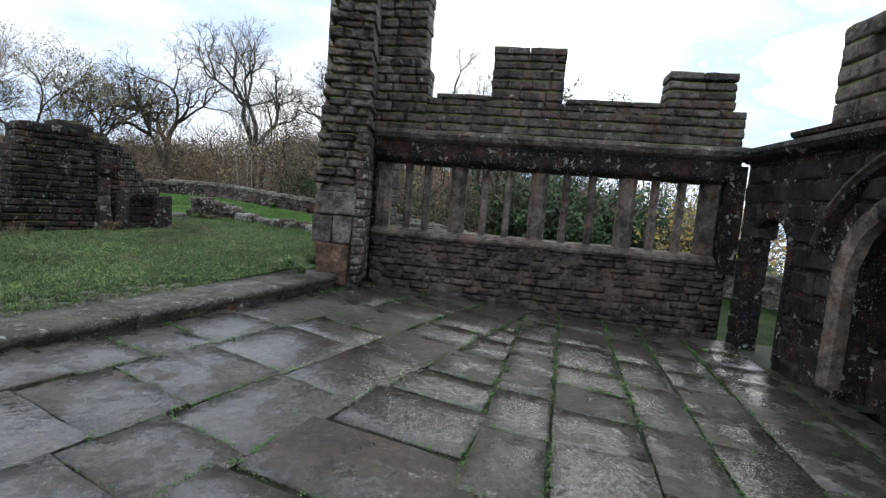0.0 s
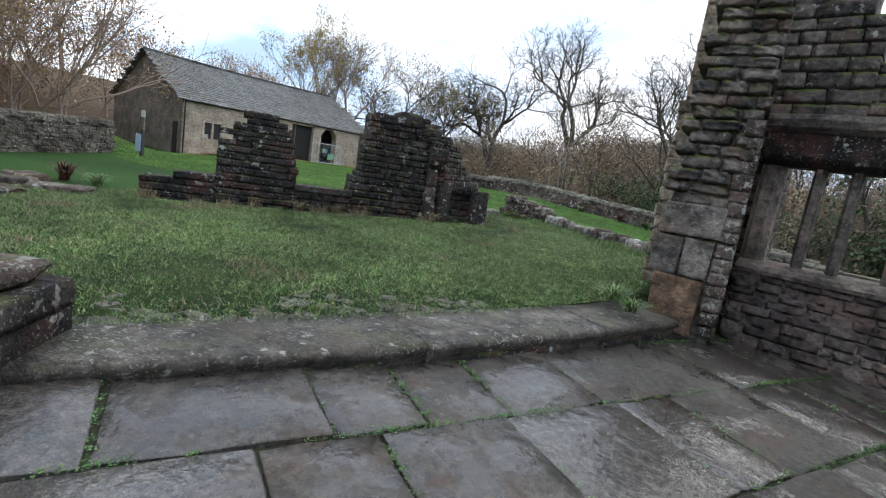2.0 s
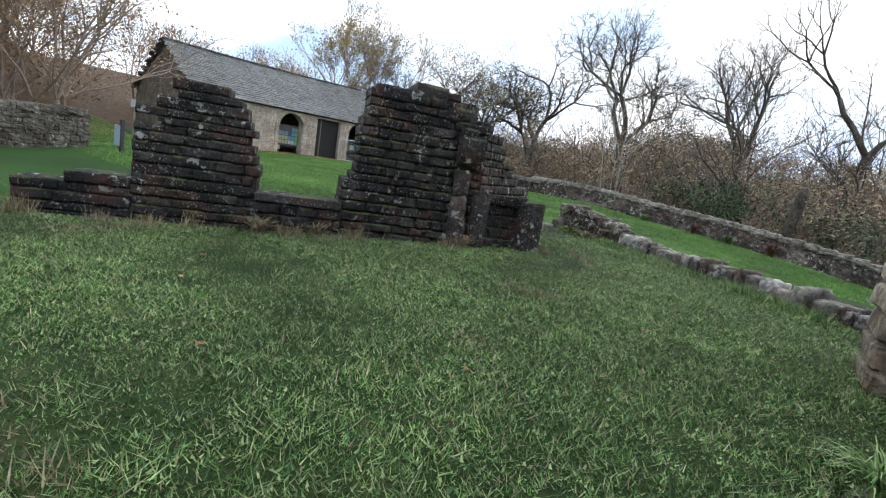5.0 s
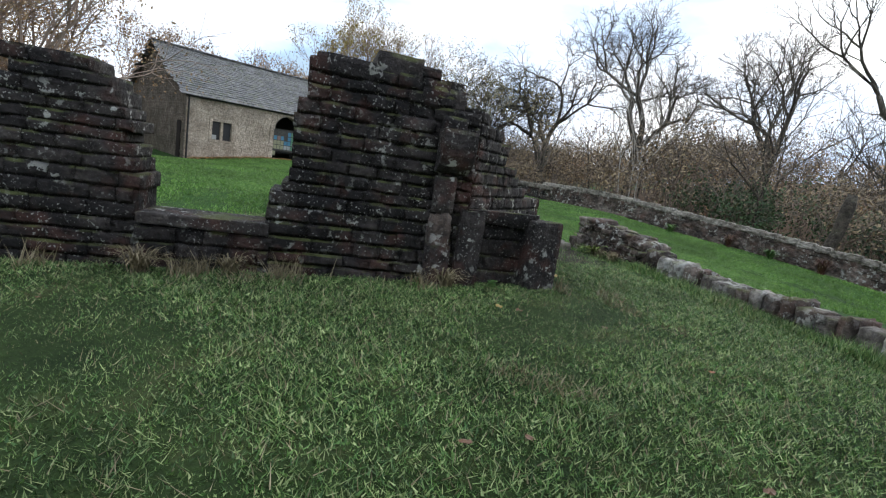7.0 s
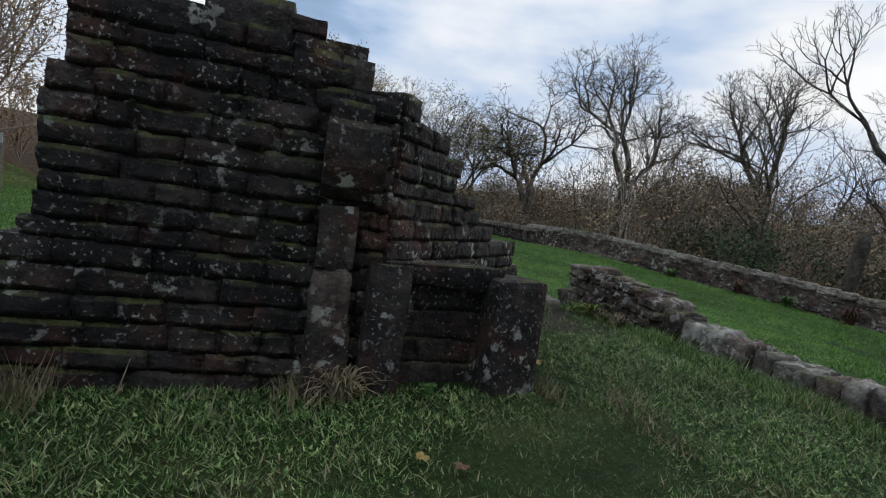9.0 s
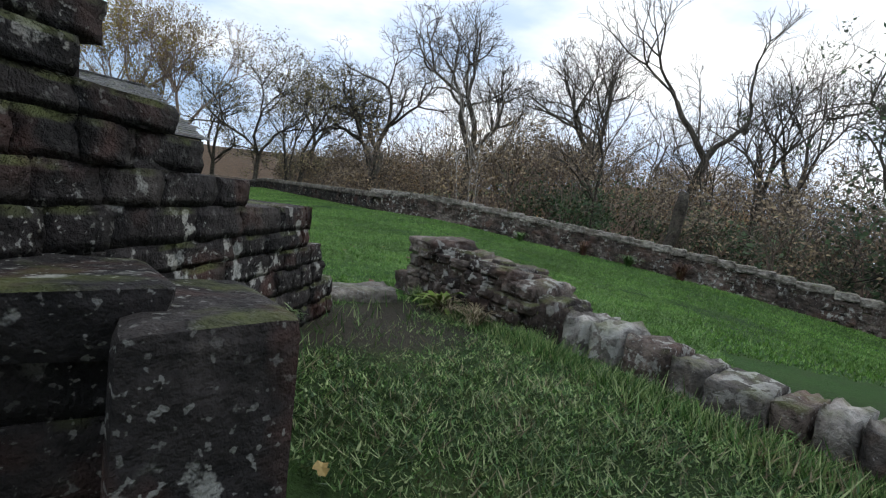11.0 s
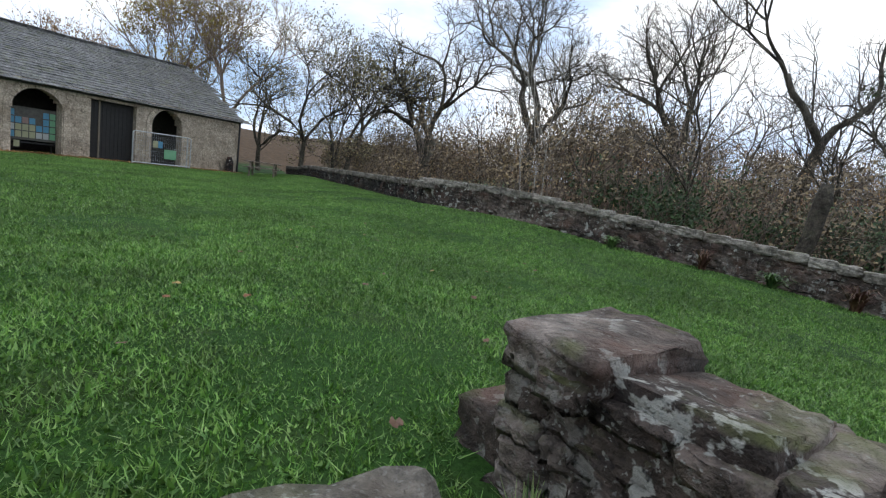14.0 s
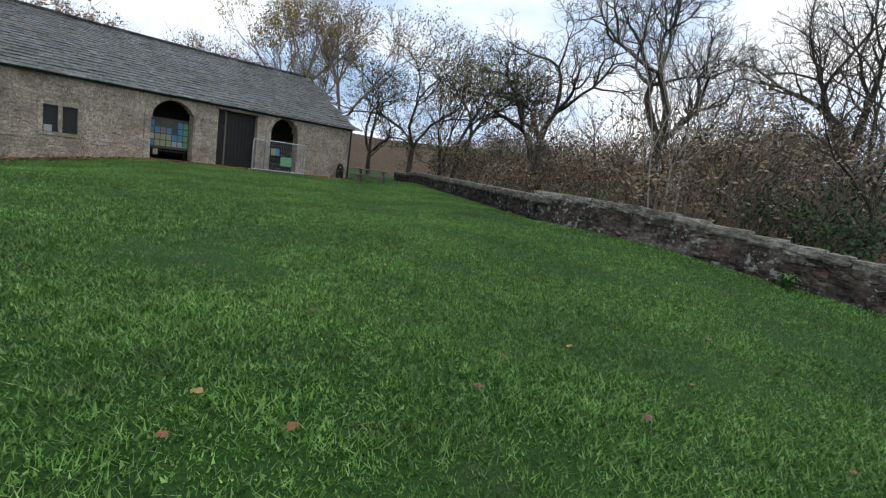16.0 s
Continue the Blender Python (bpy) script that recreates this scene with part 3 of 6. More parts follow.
j1 = saw(11, 0.22, 0.07)
ruin_left = ruin_wall("ruined_wall_stump", 0.0, 1.46, 0.45,
                      lambda s: (1.42 + 2.6 * s if s < 0.2 else 1.94 + 0.75 * (s - 0.2) if s < 0.5 else 2.30 + 0.1 * (s - 0.5) if s < 1.05 else 2.32 - 1.0 * (s - 1.05)) + 0.7 * j1(s), 0.55,
                      "blackened gritstone wall stump with a ragged mossy top", seed=2,
                      right_fn=lambda z: (1.46 if z < 1.42 else 1.36 if z < 1.95 else 1.24) + (0.035 if int(z * 9) % 2 else -0.035))
ruin_wall("low_ruined_wall", -1.25, 1.25, 0.42, lambda s: 0.92 + 0.06 * s, 0.5, "low blackened stone wall footing with a flat coping", seed=3, run=(0.3, 0.6))
ruin_wall("window_sill_wall", 1.44, 1.18, 0.42, lambda s: 0.96, 0.5, "low stone wall under a missing window with a long smooth sill slab", seed=4)
sill = thing("sill_slab", -9.9 + 0.573 * 1.44, 7.1 + 0.82 * 1.44, 0.955, RZ, "long smooth dark sill slab lying on the low wall", "sill")
part("slab", box(0.02, -0.05, 0.0, 1.16, 0.52, 0.11, 0.02, 0.012), M_DARK, sill)

j2 = saw(21, 0.30, 0.06)
ruin_big = ruin_wall("tall_ruined_wall", 2.62, 1.96, 0.42,
                     lambda s: (2.66 + 0.10 * s if s < 1.6 else 2.42) + j2(s), 0.75,
                     "tall blackened gritstone wall fragment with rough courses and a broken mossy top", seed=5,
                     left_fn=lambda z: -0.06 if z < 1.30 else 0.06 if z < 1.45 else 0.12 if z < 2.3 else 0.20)
for s, w, zt, hh in ((2.88, 0.56, 2.55, 0.20), (3.44, 0.46, 2.62, 0.25), (3.92, 0.46, 2.42, 0.22)):
    put_stone(ruin_big, stones_for(M_DARK)[int(s * 7) % 7], s - 2.62 + w / 2, 0.36, zt + hh / 2, w, 0.74, hh, name="cap_stone")
# corbel and its shaft, proud of the wall face
part("corbel", strip([(0.15, 2.24), (-0.24, 2.24), (-0.27, 2.20), (-0.27, 2.08), (-0.24, 1.98), (-0.17, 1.88), (-0.07, 1.81), (0.04, 1.78), (0.15, 1.78)], 1.53, 1.87, 7, 8, 0.018), M_DARK, ruin_big, "rounded bracket stone", smooth=False)
put_stone(ruin_big, stones_for(M_DARK)[3], 1.66, 0.04, 2.28, 0.24, 0.36, 0.18, name="corbel")
put_stone(ruin_big, stones_for(M_DARK)[2], 1.66, 0.06, 1.58, 0.22, 0.30, 0.38, name="shaft")
put_stone(ruin_big, stones_for(M_LOW)[5], 1.66, 0.05, 1.20, 0.24, 0.30, 0.36, name="shaft")
put_stone(ruin_big, stones_for(M_DARK)[4], 1.67, 0.04, 0.80, 0.26, 0.32, 0.50, name="shaft")

# chimney-side return wall, stepping down away from the lawn
j3 = saw(31, 0.25, 0.05)
ret_rz = math.degrees(math.atan2(3.05, -0.75))
ret = ruin_wall("stepped_return_wall", 0.0, 3.22, 0.45,
                lambda s: (2.50 if s < 0.3 else 2.50 - 0.60 * (s - 0.3) if s < 1.2 else 1.96 - 0.42 * (s - 1.2) if s < 2.0 else 1.62 if s < 2.6 else 1.60 - 0.8 * (s - 2.6)) + 0.8 * j3(s), 0.62,
                "blackened return wall stepping down to a ragged end", seed=6, origin=(-7.30, 10.90), rz=ret_rz,
                right_fn=lambda z: 3.22 - 1.0 * max(0.0, z - 0.9) * (z < 1.7) - 0.8 * (z >= 1.7) + (0.06 if int(z * 8) % 2 else -0.05))

# hearth stub: jamb, recessed back and upright end slab under a sloping shelf
hearth = thing("hearth_stub", -9.9 + 0.573 * 4.5, 7.1 + 0.82 * 4.5, 0, RZ, "broken fireplace stub with a jamb, dark recess and upright end slab", "fireplace")
ms = stones_for(M_DARK)
for i, (x, y, z, lx, ly, lz) in enumerate(wall_stones(1.06, lambda s: 0.42, lambda s: 1.38, 0.3, (0.15, 0.24), (0.3, 0.6), random.Random(8))):
    put_stone(hearth, ms[i % 7], x + 0.05, y + 0.14, z, lx * 1.06, ly, lz * 1.08)
part("core", box(0.1, 0.2, 0.2, 1.1, 0.62, 1.34, 0.0), M_MORTAR, hearth)
put_stone(hearth, ms[2], 0.12, 0.05, 1.02, 0.26, 0.34, 0.86, name="jamb")
put_stone(hearth, ms[5], 0.12, 0.05, 0.50, 0.28, 0.36, 0.30, name="jamb")
part("end_slab", box(0.82, -0.14, 0.30, 1.22, 0.55, 1.43, 0.05, 0.03, seed=4), M_DARK, hearth, "smooth upright sandstone end slab")
part("shelf", box(0.0, 0.06, 1.33, 0.92, 0.70, 1.47, 0.04, 0.04, seed=5), M_DARK, hearth, "sloping stone shelf")

# ---------------------------------------------------------------- low ruined wall between lawn and field, with its white-topped stones
low = thing("ruined_low_wall", -8.05, 15.42, 0, -27, "broken low wall of mossy lichened sandstone with a stepped top", "ruined wall")
msl = stones_for(M_LOW)
core(low, 1.55, lambda s: 0.5, lambda s: 1.34 - 0.10 * s, 0.60, 0.03, mat=M_LOW)
for i, (x, y, z, lx, ly, lz) in enumerate(wall_stones(1.6, lambda s: 0.52, lambda s: 1.30 - 0.10 * s, 0.60, (0.07, 0.13), (0.12, 0.30), random.Random(9), right_fn=lambda z: 1.80 - 0.5 * max(0, z - 0.7), proud=0.04)):
    put_stone(low, msl[(i * 5) % 7], x, y, z, lx * 1.12, ly, lz * 1.2, tip=(i % 3 - 1) * 3)
for x, z, w, d, h, tip in ((0.20, 1.27, 0.44, 0.62, 0.17, 2), (0.60, 1.20, 0.48, 0.50, 0.16, -6), (0.92, 1.17, 0.30, 0.36, 0.15, 7), (1.22, 1.13, 0.46, 0.52, 0.16, -5), (1.52, 1.05, 0.30, 0.44, 0.24, 3), (0.75, 1.24, 0.20, 0.22, 0.10, 12), (1.08, 1.20, 0.18, 0.2, 0.10, -9), (-0.10, 0.80, 0.42, 0.42, 0.26, 0), (1.72, 0.93, 0.3, 0.5, 0.28, 0)):
    put_stone(low, msl[int(x * 10) % 7], x, 0.28, z, w, d, h, tip=tip, name="cap_stone")

footing = thing("stone_footing_row", 0, 0, 0, 0, "row of low mossy footing stones with pale lichen along the lawn", "stone row")
msw = stones_for(M_WHITE)
q0, q1 = Vector((-6.42, 14.92)), Vector((-2.5, 12.35))
d01 = (q1 - q0)
tot = d01.length
d01.normalize()
s, i = 0.0, 0
rf = random.Random(12)
while s < tot:
    w = rf.uniform(0.17, 0.36)
    p = q0 + d01 * (s + w / 2)
    h = rf.uniform(0.20, 0.33) if s > 1.1 else rf.uniform(0.28, 0.38)
    gz = field_z(p.x, p.y)
    put_stone(footing, (msl if i % 3 == 0 else msw)[i % 7], p.x, p.y, gz + h / 2 - 0.05 + rf.uniform(-0.02, 0.03), w - 0.02, rf.uniform(0.34, 0.48), h, math.degrees(math.atan2(d01.y, d01.x)) + rf.uniform(-5, 5))
    put_stone(footing, msl[(i + 3) % 7], p.x + 0.05, p.y + 0.06, gz - 0.08, w, 0.5, 0.20, math.degrees(math.atan2(d01.y, d01.x)))
    s += w
    i += 1

threshold = thing("doorway_threshold_stones", 0, 0, 0, 0, "worn flat threshold stones in the gap of the ruined wall", "threshold")
for x, y, w, d, h, tn in ((-8.60, 14.30, 0.36, 0.36, 0.24, 50), (-8.27, 14.76, 0.74, 0.42, 0.26, 54), (-8.74, 13.98, 0.32, 0.32, 0.24, 55)):
    put_stone(threshold, stones_for(M_KERB)[int(w * 20) % 7], x, y, field_z(x, y) - 0.02, w, d, h, tn)

# ---------------------------------------------------------------- paved hall: kerb
kerb_pts = [(2.60, 4.92), (4.94, 6.98), (7.0, 8.4)]
for i, (ya, yb) in enumerate(kerb_pts):
    xa, xb = kerb_x(ya), kerb_x(yb)
    L = math.hypot(xb - xa, yb - ya)
    k = thing("kerb_stone", xa, ya, 0, math.degrees(math.atan2(yb - ya, xb - xa)), "long worn kerb slab with a rounded nose edging the wet paving", "kerb", "kerb stones of the hall floor")
    wdt = 0.72
    bm = bmesh.new()
    prof = [(-0.02, -0.25), (0.03, 0.12), (0.0, 0.16), (-0.02, 0.20), (-0.01, 0.232), (0.03, 0.25), (0.10, 0.256), (0.30, 0.26), (wdt, 0.27), (wdt, -0.2)]
    n = 14
    rows_v = []
    rk = random.Random(40 + i)
    for a in range(n + 1):
        x = 0.006 + (L - 0.012) * a / n
        e = 0.025 * noise.noise((x * 1.3, i * 5.0, 0))
        rows_v.append([bm.verts.new((x, py + e * (1 if py < 0.2 else 2.5), 0.2 + pz + 0.008 * noise.noise((x * 2, py * 5, i)))) for py, pz in prof])
    for a, b in zip(rows_v, rows_v[1:]):
        for c in range(len(prof)):
            bm.faces.new((a[c], b[c], b[(c + 1) % len(prof)], a[(c + 1) % len(prof)]))
    bm.faces.new(rows_v[0])
    bm.faces.new(rows_v[-1][::-1])
    bmesh.ops.recalc_face_normals(bm, faces=bm.faces[:])
    part("slab", bm, M_KERB, k, smooth=True)
    for q in range(int(L / 0.45)):
        put_stone(k, stones_for(M_DARK)[q % 7], 0.25 + q * 0.45, 0.10, 0.22, 0.43, 0.2, 0.2)

# stump of walling at the kerb's other end
stump = thing("wall_stump", -5.02, 1.98, 0, 40, "short dark wall stump with a pale lichened top beside the kerb", "ruined wall")
for i, (x, y, z, lx, ly, lz) in enumerate(wall_stones(1.05, lambda s: 0.15, lambda s: 0.88, 0.9, (0.17, 0.32), (0.28, 0.62), random.Random(14))):
    put_stone(stump, stones_for(M_DARK)[i % 7], x, y - 0.35, z, lx, ly, lz)
put_stone(stump, stones_for(M_LOW)[3], 0.5, 0.08, 0.87, 0.90, 0.80, 0.12)
part("core", box(0.1, -0.2, 0.0, 0.95, 0.4, 0.8, 0), M_MORTAR, stump)

# ---------------------------------------------------------------- window wall of the hall
AX, AY, WRZ = -1.4, 9.4, math.degrees(math.atan2(-1.0, 6.3))
WL = 6.38


def wall_base(s):
    return paving_z(AX + s * 0.9876, AY) - 0.05


wwall = thing("wall_north", AX, AY, 0, WRZ, "dark gritstone hall wall with rubble below a long mullioned window", "wall", kind="structure")
msr = stones_for(M_RUBBLE, (0.3, 0.25, 0.10))
items = wall_stones(WL, wall_base, lambda s: 1.12, 0.6, (0.07, 0.15), (0.12, 0.45), random.Random(15), proud=0.022, gap=0.004)
for i, (x, y, z, lx, ly, lz) in enumerate(items):
    put_stone(wwall, msr[i % 7], x, y, z, lx, ly, lz)
core(wwall, WL, wall_base, lambda s: 1.26, 0.6, 0.010, mat=M_RUBBLE)
mso = stones_for(M_WALLW)
for s0, s1, z0, z1, sd in ((0.0, WL, 3.14, 3.74, 16), (2.06, 3.34, 3.76, 4.56, 116), (5.10, 6.18, 3.76, 4.24, 117)):
    for i, (x, y, z, lx, ly, lz) in enumerate(wall_stones(s1 - s0, lambda s: z0, lambda s: z1, 0.5, (0.13, 0.2), (0.28, 0.62), random.Random(sd), proud=0.012)):
        if z + lz / 2 < z1 + 0.06:
            put_stone(wwall, mso[i % 7], x + s0, y + 0.02, z, lx, ly, lz)
    part("core", box(s0 + 0.02, 0.035, z0 - 0.02, s1 - 0.02, 0.50, z1 - 0.05, 0), M_WALLW, wwall)
for s0, s1, zt in ((2.05, 3.35, 4.62), (5.09, 6.19, 4.30)):
    for k in range(2):
        w = (s1 - s0) / 2
        put_stone(wwall, mso[k + 2], s0 + w * (k + 0.5), 0.27, zt, w - 0.01, 0.54, 0.13, name="coping")
for s0, s1 in ((1.06, 2.08), (3.41, 5.07)):
    n = max(1, round((s1 - s0) / 0.55))
    for k in range(n):
        w = (s1 - s0) / n
        put_stone(wwall, mso[k % 7], s0 + w * (k + 0.5), 0.27, 3.78, w - 0.012, 0.53, 0.09, name="coping")

window = thing("window_1", AX, AY, 0, WRZ, "long unglazed stone window with twelve upright mullions", "window", kind="structure")

part("sill", strip([(-0.03, 1.12), (-0.05, 1.17), (-0.02, 1.22), (0.10, 1.27), (0.5, 1.28), (0.5, 1.12)], 0.0, WL - 0.2, 1), M_DRESS, window, "weathered sloping window sill")
part("lintel", strip([(-0.02, 2.58), (-0.05, 2.63), (-0.04, 2.91), (0.5, 2.91), (0.5, 2.52), (0.10, 2.52)], 0.0, WL, 2), M_DARK, window, "blackened stone lintel")
part("string_course", strip([(-0.06, 2.915), (-0.16, 2.97), (-0.20, 3.05), (-0.18, 3.11), (0.0, 3.15), (0.45, 3.15), (0.45, 2.915)], -0.1, WL + 0.1, 3, 40, 0.02), M_WALLW, window, "mossy projecting string course")


def mullion(s, w, d, z0=1.27, z1=2.53, y=0.12, mat=None, name="mullion"):
    bm = bmesh.new()
    pr = [(-w / 2, d * 0.72), (-w / 2, d * 0.35), (-w * 0.22, 0), (w * 0.22, 0), (w / 2, d * 0.35), (w / 2, d * 0.72), (w * 0.22, d), (-w * 0.22, d)]
    rows_v = []
    for a in range(7):
        z = z0 + (z1 - z0) * a / 6
        rows_v.append([bm.verts.new((s + px * (1 + 0.06 * noise.noise((s * 3, z * 3, px * 9))), y + py + 0.01 * noise.noise((s, z * 4, py)), z)) for px, py in pr])
    for a, b in zip(rows_v, rows_v[1:]):
        for c in range(8):
            bm.faces.new((a[c], a[(c + 1) % 8], b[(c + 1) % 8], b[c]))
    bm.faces.new(rows_v[0][::-1])
    bm.faces.new(rows_v[-1])
    part(name, bm, mat or M_DRESS, window)


for x, w in ((-0.80, 0.13), (-0.44, 0.13), (0.16, 0.30), (0.66, 0.13), (1.09, 0.13), (1.65, 0.32), (2.13, 0.13), (2.58, 0.13), (3.20, 0.30), (3.66, 0.13), (4.10, 0.13)):
    mullion((x - AX) / 0.9876, w, 0.24 if w < 0.2 else 0.34)
mullion(0.10, 0.28, 0.4, name="jamb")
mullion(WL - 0.30, 0.34, 0.4, name="jamb")
part("reveal", box(WL - 0.15, -0.04, 1.0, WL + 0.12, 0.5, 2.84, 0.02), M_DARK, window, "blackened corner jamb")

# pier at the bay's corner, toothed where the hall wall broke off
pier = thing("broken_pier", -2.30, 8.42, 0, 3, "tall toothed wall end of weathered gritstone with dressed corner blocks", "wall pier")
msp = stones_for(M_PIER)
rp = random.Random(17)
for i, (x, y, z, lx, ly, lz) in enumerate(wall_stones(0.95, lambda s: 1.85, lambda s: 6.4, 0.8, (0.11, 0.19), (0.2, 0.46), rp, left_fn=lambda z: 0.03 + 0.05 * max(0, z - 1.85) + (0.06 if int(z * 6) % 2 else -0.05), right_fn=lambda z: 0.88 + (0.02 if int(z * 7) % 2 else -0.02), proud=0.03)):
    put_stone(pier, msp[i % 7], x, y, z, lx, ly, lz)
part("core", box(0.24, 0.06, 0.2, 0.84, 0.75, 6.2, 0), M_PIER, pier)
for z0, z1, x0, x1, mt in ((0.25, 0.98, 0.10, 0.66, M_RUST), (0.98, 1.46, 0.0, 0.34, M_PIER), (0.98, 1.46, 0.35, 0.68, M_PIER), (1.46, 1.88, 0.04, 0.74, M_PIER)):
    part("quoin", box(x0, -0.02, z0 + 0.01, x1, 0.7, z1 - 0.01, 0.03, 0.02, seed=int(z0 * 50)), mt, pier)
for i, (x, y, z, lx, ly, lz) in enumerate(wall_stones(1.1, lambda s: 0.3, lambda s: 2.9, 0.2, (0.13, 0.2), (0.2, 0.4), random.Random(18))):
    put_stone(pier, stones_for(M_LOW)[i % 7], 0.80, x - 0.02, z, ly, lx, lz)

gable = thing("gable_stub", -1.62, 9.35, 0, WRZ, "high broken gable wall above the window end", "wall pier")
for i, (x, y, z, lx, ly, lz) in enumerate(wall_stones(1.2, lambda s: 3.08, lambda s: 4.5 if s < 1.0 else 4.2, 0.5, (0.14, 0.2), (0.25, 0.5), random.Random(19), right_fn=lambda z: 1.12 if z < 4.2 else 0.95)):
    put_stone(gable, mso[i % 7], x, y + 0.03, z, lx, ly, lz)
for i, (x, y, z, lx, ly, lz) in enumerate(wall_stones(1.75, lambda s: 0.3, lambda s: 6.6, 0.6, (0.16, 0.22), (0.25, 0.5), random.Random(20), right_fn=lambda z: 0.92 if z < 3.0 else 1.42)):
    put_stone(gable, msp[i % 7], x - 0.55, y + 0.75, z, lx, ly, lz)
part("core", box(-0.5, 0.79, 0.2, 0.33, 1.31, 3.0, 0), M_MORTAR, gable)
part("core", box(-0.5, 0.79, 3.1, 0.84, 1.31, 6.5, 0), M_MORTAR, gable)
part("core", box(0.1, 0.1, 3.1, 0.9, 0.5, 4.35, 0), M_MORTAR, gable)

back_pier = thing("buff_wall_end", -2.62, 9.75, 0, 3, "pale buff sandstone wall end with a chamfer ledge behind the pier", "wall pier")
for i, (x, y, z, lx, ly, lz) in enumerate(wall_stones(0.8, lambda s: 0.35, lambda s: 6.5, 0.7, (0.17, 0.24), (0.35, 0.6), random.Random(22), left_fn=lambda z: 0.0 if z < 3.2 else 0.08, proud=0.012)):
    put_stone(back_pier, stones_for(M_BUFF)[i % 7], x, y, z, lx, ly, lz)
part("core", box(0.09, 0.012, 0.2, 0.78, 0.68, 6.4, 0), M_BUFF, back_pier)

# ---------------------------------------------------------------- porch wall with a small arched door and the great fireplace
E0, E1 = Vector((5.02, 8.35)), Vector((4.30, 0.2))
ERZ = math.degrees(math.atan2((E1 - E0).y, (E1 - E0).x))
EL = (E1 - E0).length
ewall = thing("wall_east", E0.x, E0.y, 0, ERZ, "blackened ashlar wall with a small arched doorway and a great arched fireplace", "wall", kind="structure")
DOOR = (0.42, 1.42, 1.50, 0.5)          # s0, s1, springing height, rise
FIRE = (2.55, 6.35, 1.45, 0.95)


def arch_z(s, a):
    s0, s1, sp, rise = a
    if not s0 < s < s1:
        return -9.0
    u = (s - (s0 + s1) / 2) / ((s1 - s0) / 2)
    return sp + rise * (1 - abs(u) ** 2.3) ** 0.55


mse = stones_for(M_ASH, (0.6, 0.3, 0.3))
rr = random.Random(23)
z = -0.3
while z < 3.0:
    h = rr.uniform(0.26, 0.36)
    x = 0.0
    while x < EL:
        w = rr.uniform(0.4, 0.8)
        # split at the openings
        segs = [(x, x + w)]
        for a in (DOOR, FIRE):
            segs = [(p, q) for s0, s1 in segs for p, q in ((s0, min(s1, a[0])), (max(s0, a[1]), s1)) if q - p > 0.04] if z < a[2] - 0.1 else segs
        for p, q in segs:
            m = (p + q) / 2
            za = max(arch_z(m, DOOR), arch_z(m, FIRE))
            zb = max(z, za + 0.02) if z >= min(DOOR[2], FIRE[2]) - 0.1 else z
            if z + h - zb > 0.05:
                th = 0.30 if m < 1.95 else 0.62
                put_stone(ewall, mse[len(ewall.children) % 7], m, th / 2 - 0.01, (zb + z + h) / 2, q - p - 0.004, th, z + h - zb - 0.004)
        x += w
    z += h
bm = bmesh.new()
n = 160
for i in range(n):
    a, b = EL * i / n, EL * (i + 1) / n
    m = (a + b) / 2
    za = max(arch_z(m, DOOR), arch_z(m, FIRE))
    z0 = za + 0.06 if za > -5 else -0.4
    bmesh.ops.create_cube(bm, size=1, matrix=Matrix.LocRotScale(((a + b) / 2, (0.30 if m < 1.95 else 0.62) / 2, (z0 + 3.02) / 2), None, (b - a, 0.27 if m < 1.95 else 0.58, 3.02 - z0)))
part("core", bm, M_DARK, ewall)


def arch_ring(a, w, y0, y1, grow, mat, name, n=26, jambs=True):
    """A moulded band that follows an opening: grow is how far outside the opening it lies."""
    s0, s1, sp, rise = a
    pts = []
    if jambs:
        pts += [(s0, -0.05), (s0, sp * 0.5)]
    for i in range(n + 1):
        u = -1 + 2 * i / n
        pts.append(((s0 + s1) / 2 + u * (s1 - s0) / 2, sp + rise * (1 - abs(u) ** 2.3) ** 0.55 if abs(u) < 1 else sp))
    if jambs:
        pts += [(s1, sp * 0.5), (s1, -0.05)]
    bm = bmesh.new()
    rows_v = []
    for i, (x, z) in enumerate(pts):
        p, q = Vector(pts[max(i - 1, 0)]), Vector(pts[min(i + 1, len(pts) - 1)])
        t = (q - p).normalized()
        nn = Vector((-t.y, t.x))
        c = Vector((x, z))
        rows_v.append([bm.verts.new((v.x, yy, v.y)) for v, yy in ((c + nn * grow, -y0), (c + nn * (grow + w * 0.35), -y1), (c + nn * (grow + w * 0.75), -y1), (c + nn * (grow + w), -y0), (c + nn * (grow + w), 0.15 - y0), (c + nn * grow, 0.15 - y0))])
    for a2, b2 in zip(rows_v, rows_v[1:]):
        for k in range(6):
            bm.faces.new((a2[k], b2[k], b2[(k + 1) % 6], a2[(k + 1) % 6]))
    bmesh.ops.recalc_face_normals(bm, faces=bm.faces[:])
    part(name, bm, mat, ewall, smooth=False)


arch_ring(DOOR, 0.14, 0.02, 0.05, -0.02, M_DARK, "door_surround")
arch_ring(FIRE, 0.22, 0.01, 0.05, -0.02, M_DRESS, "fireplace_voussoirs")
arch_ring(FIRE, 0.12, 0.03, 0.12, 0.42, M_DARK, "hood_mould", jambs=False)
arch_ring(FIRE, 0.07, 0.03, 0.09, 0.58, M_DRESS, "hood_mould", jambs=False)


def run_bar(prof, s0, s1, seed, mat, name):
    bm = strip(prof, s0, s1, seed, 30, 0.012)
    part(name, bm, mat, ewall)


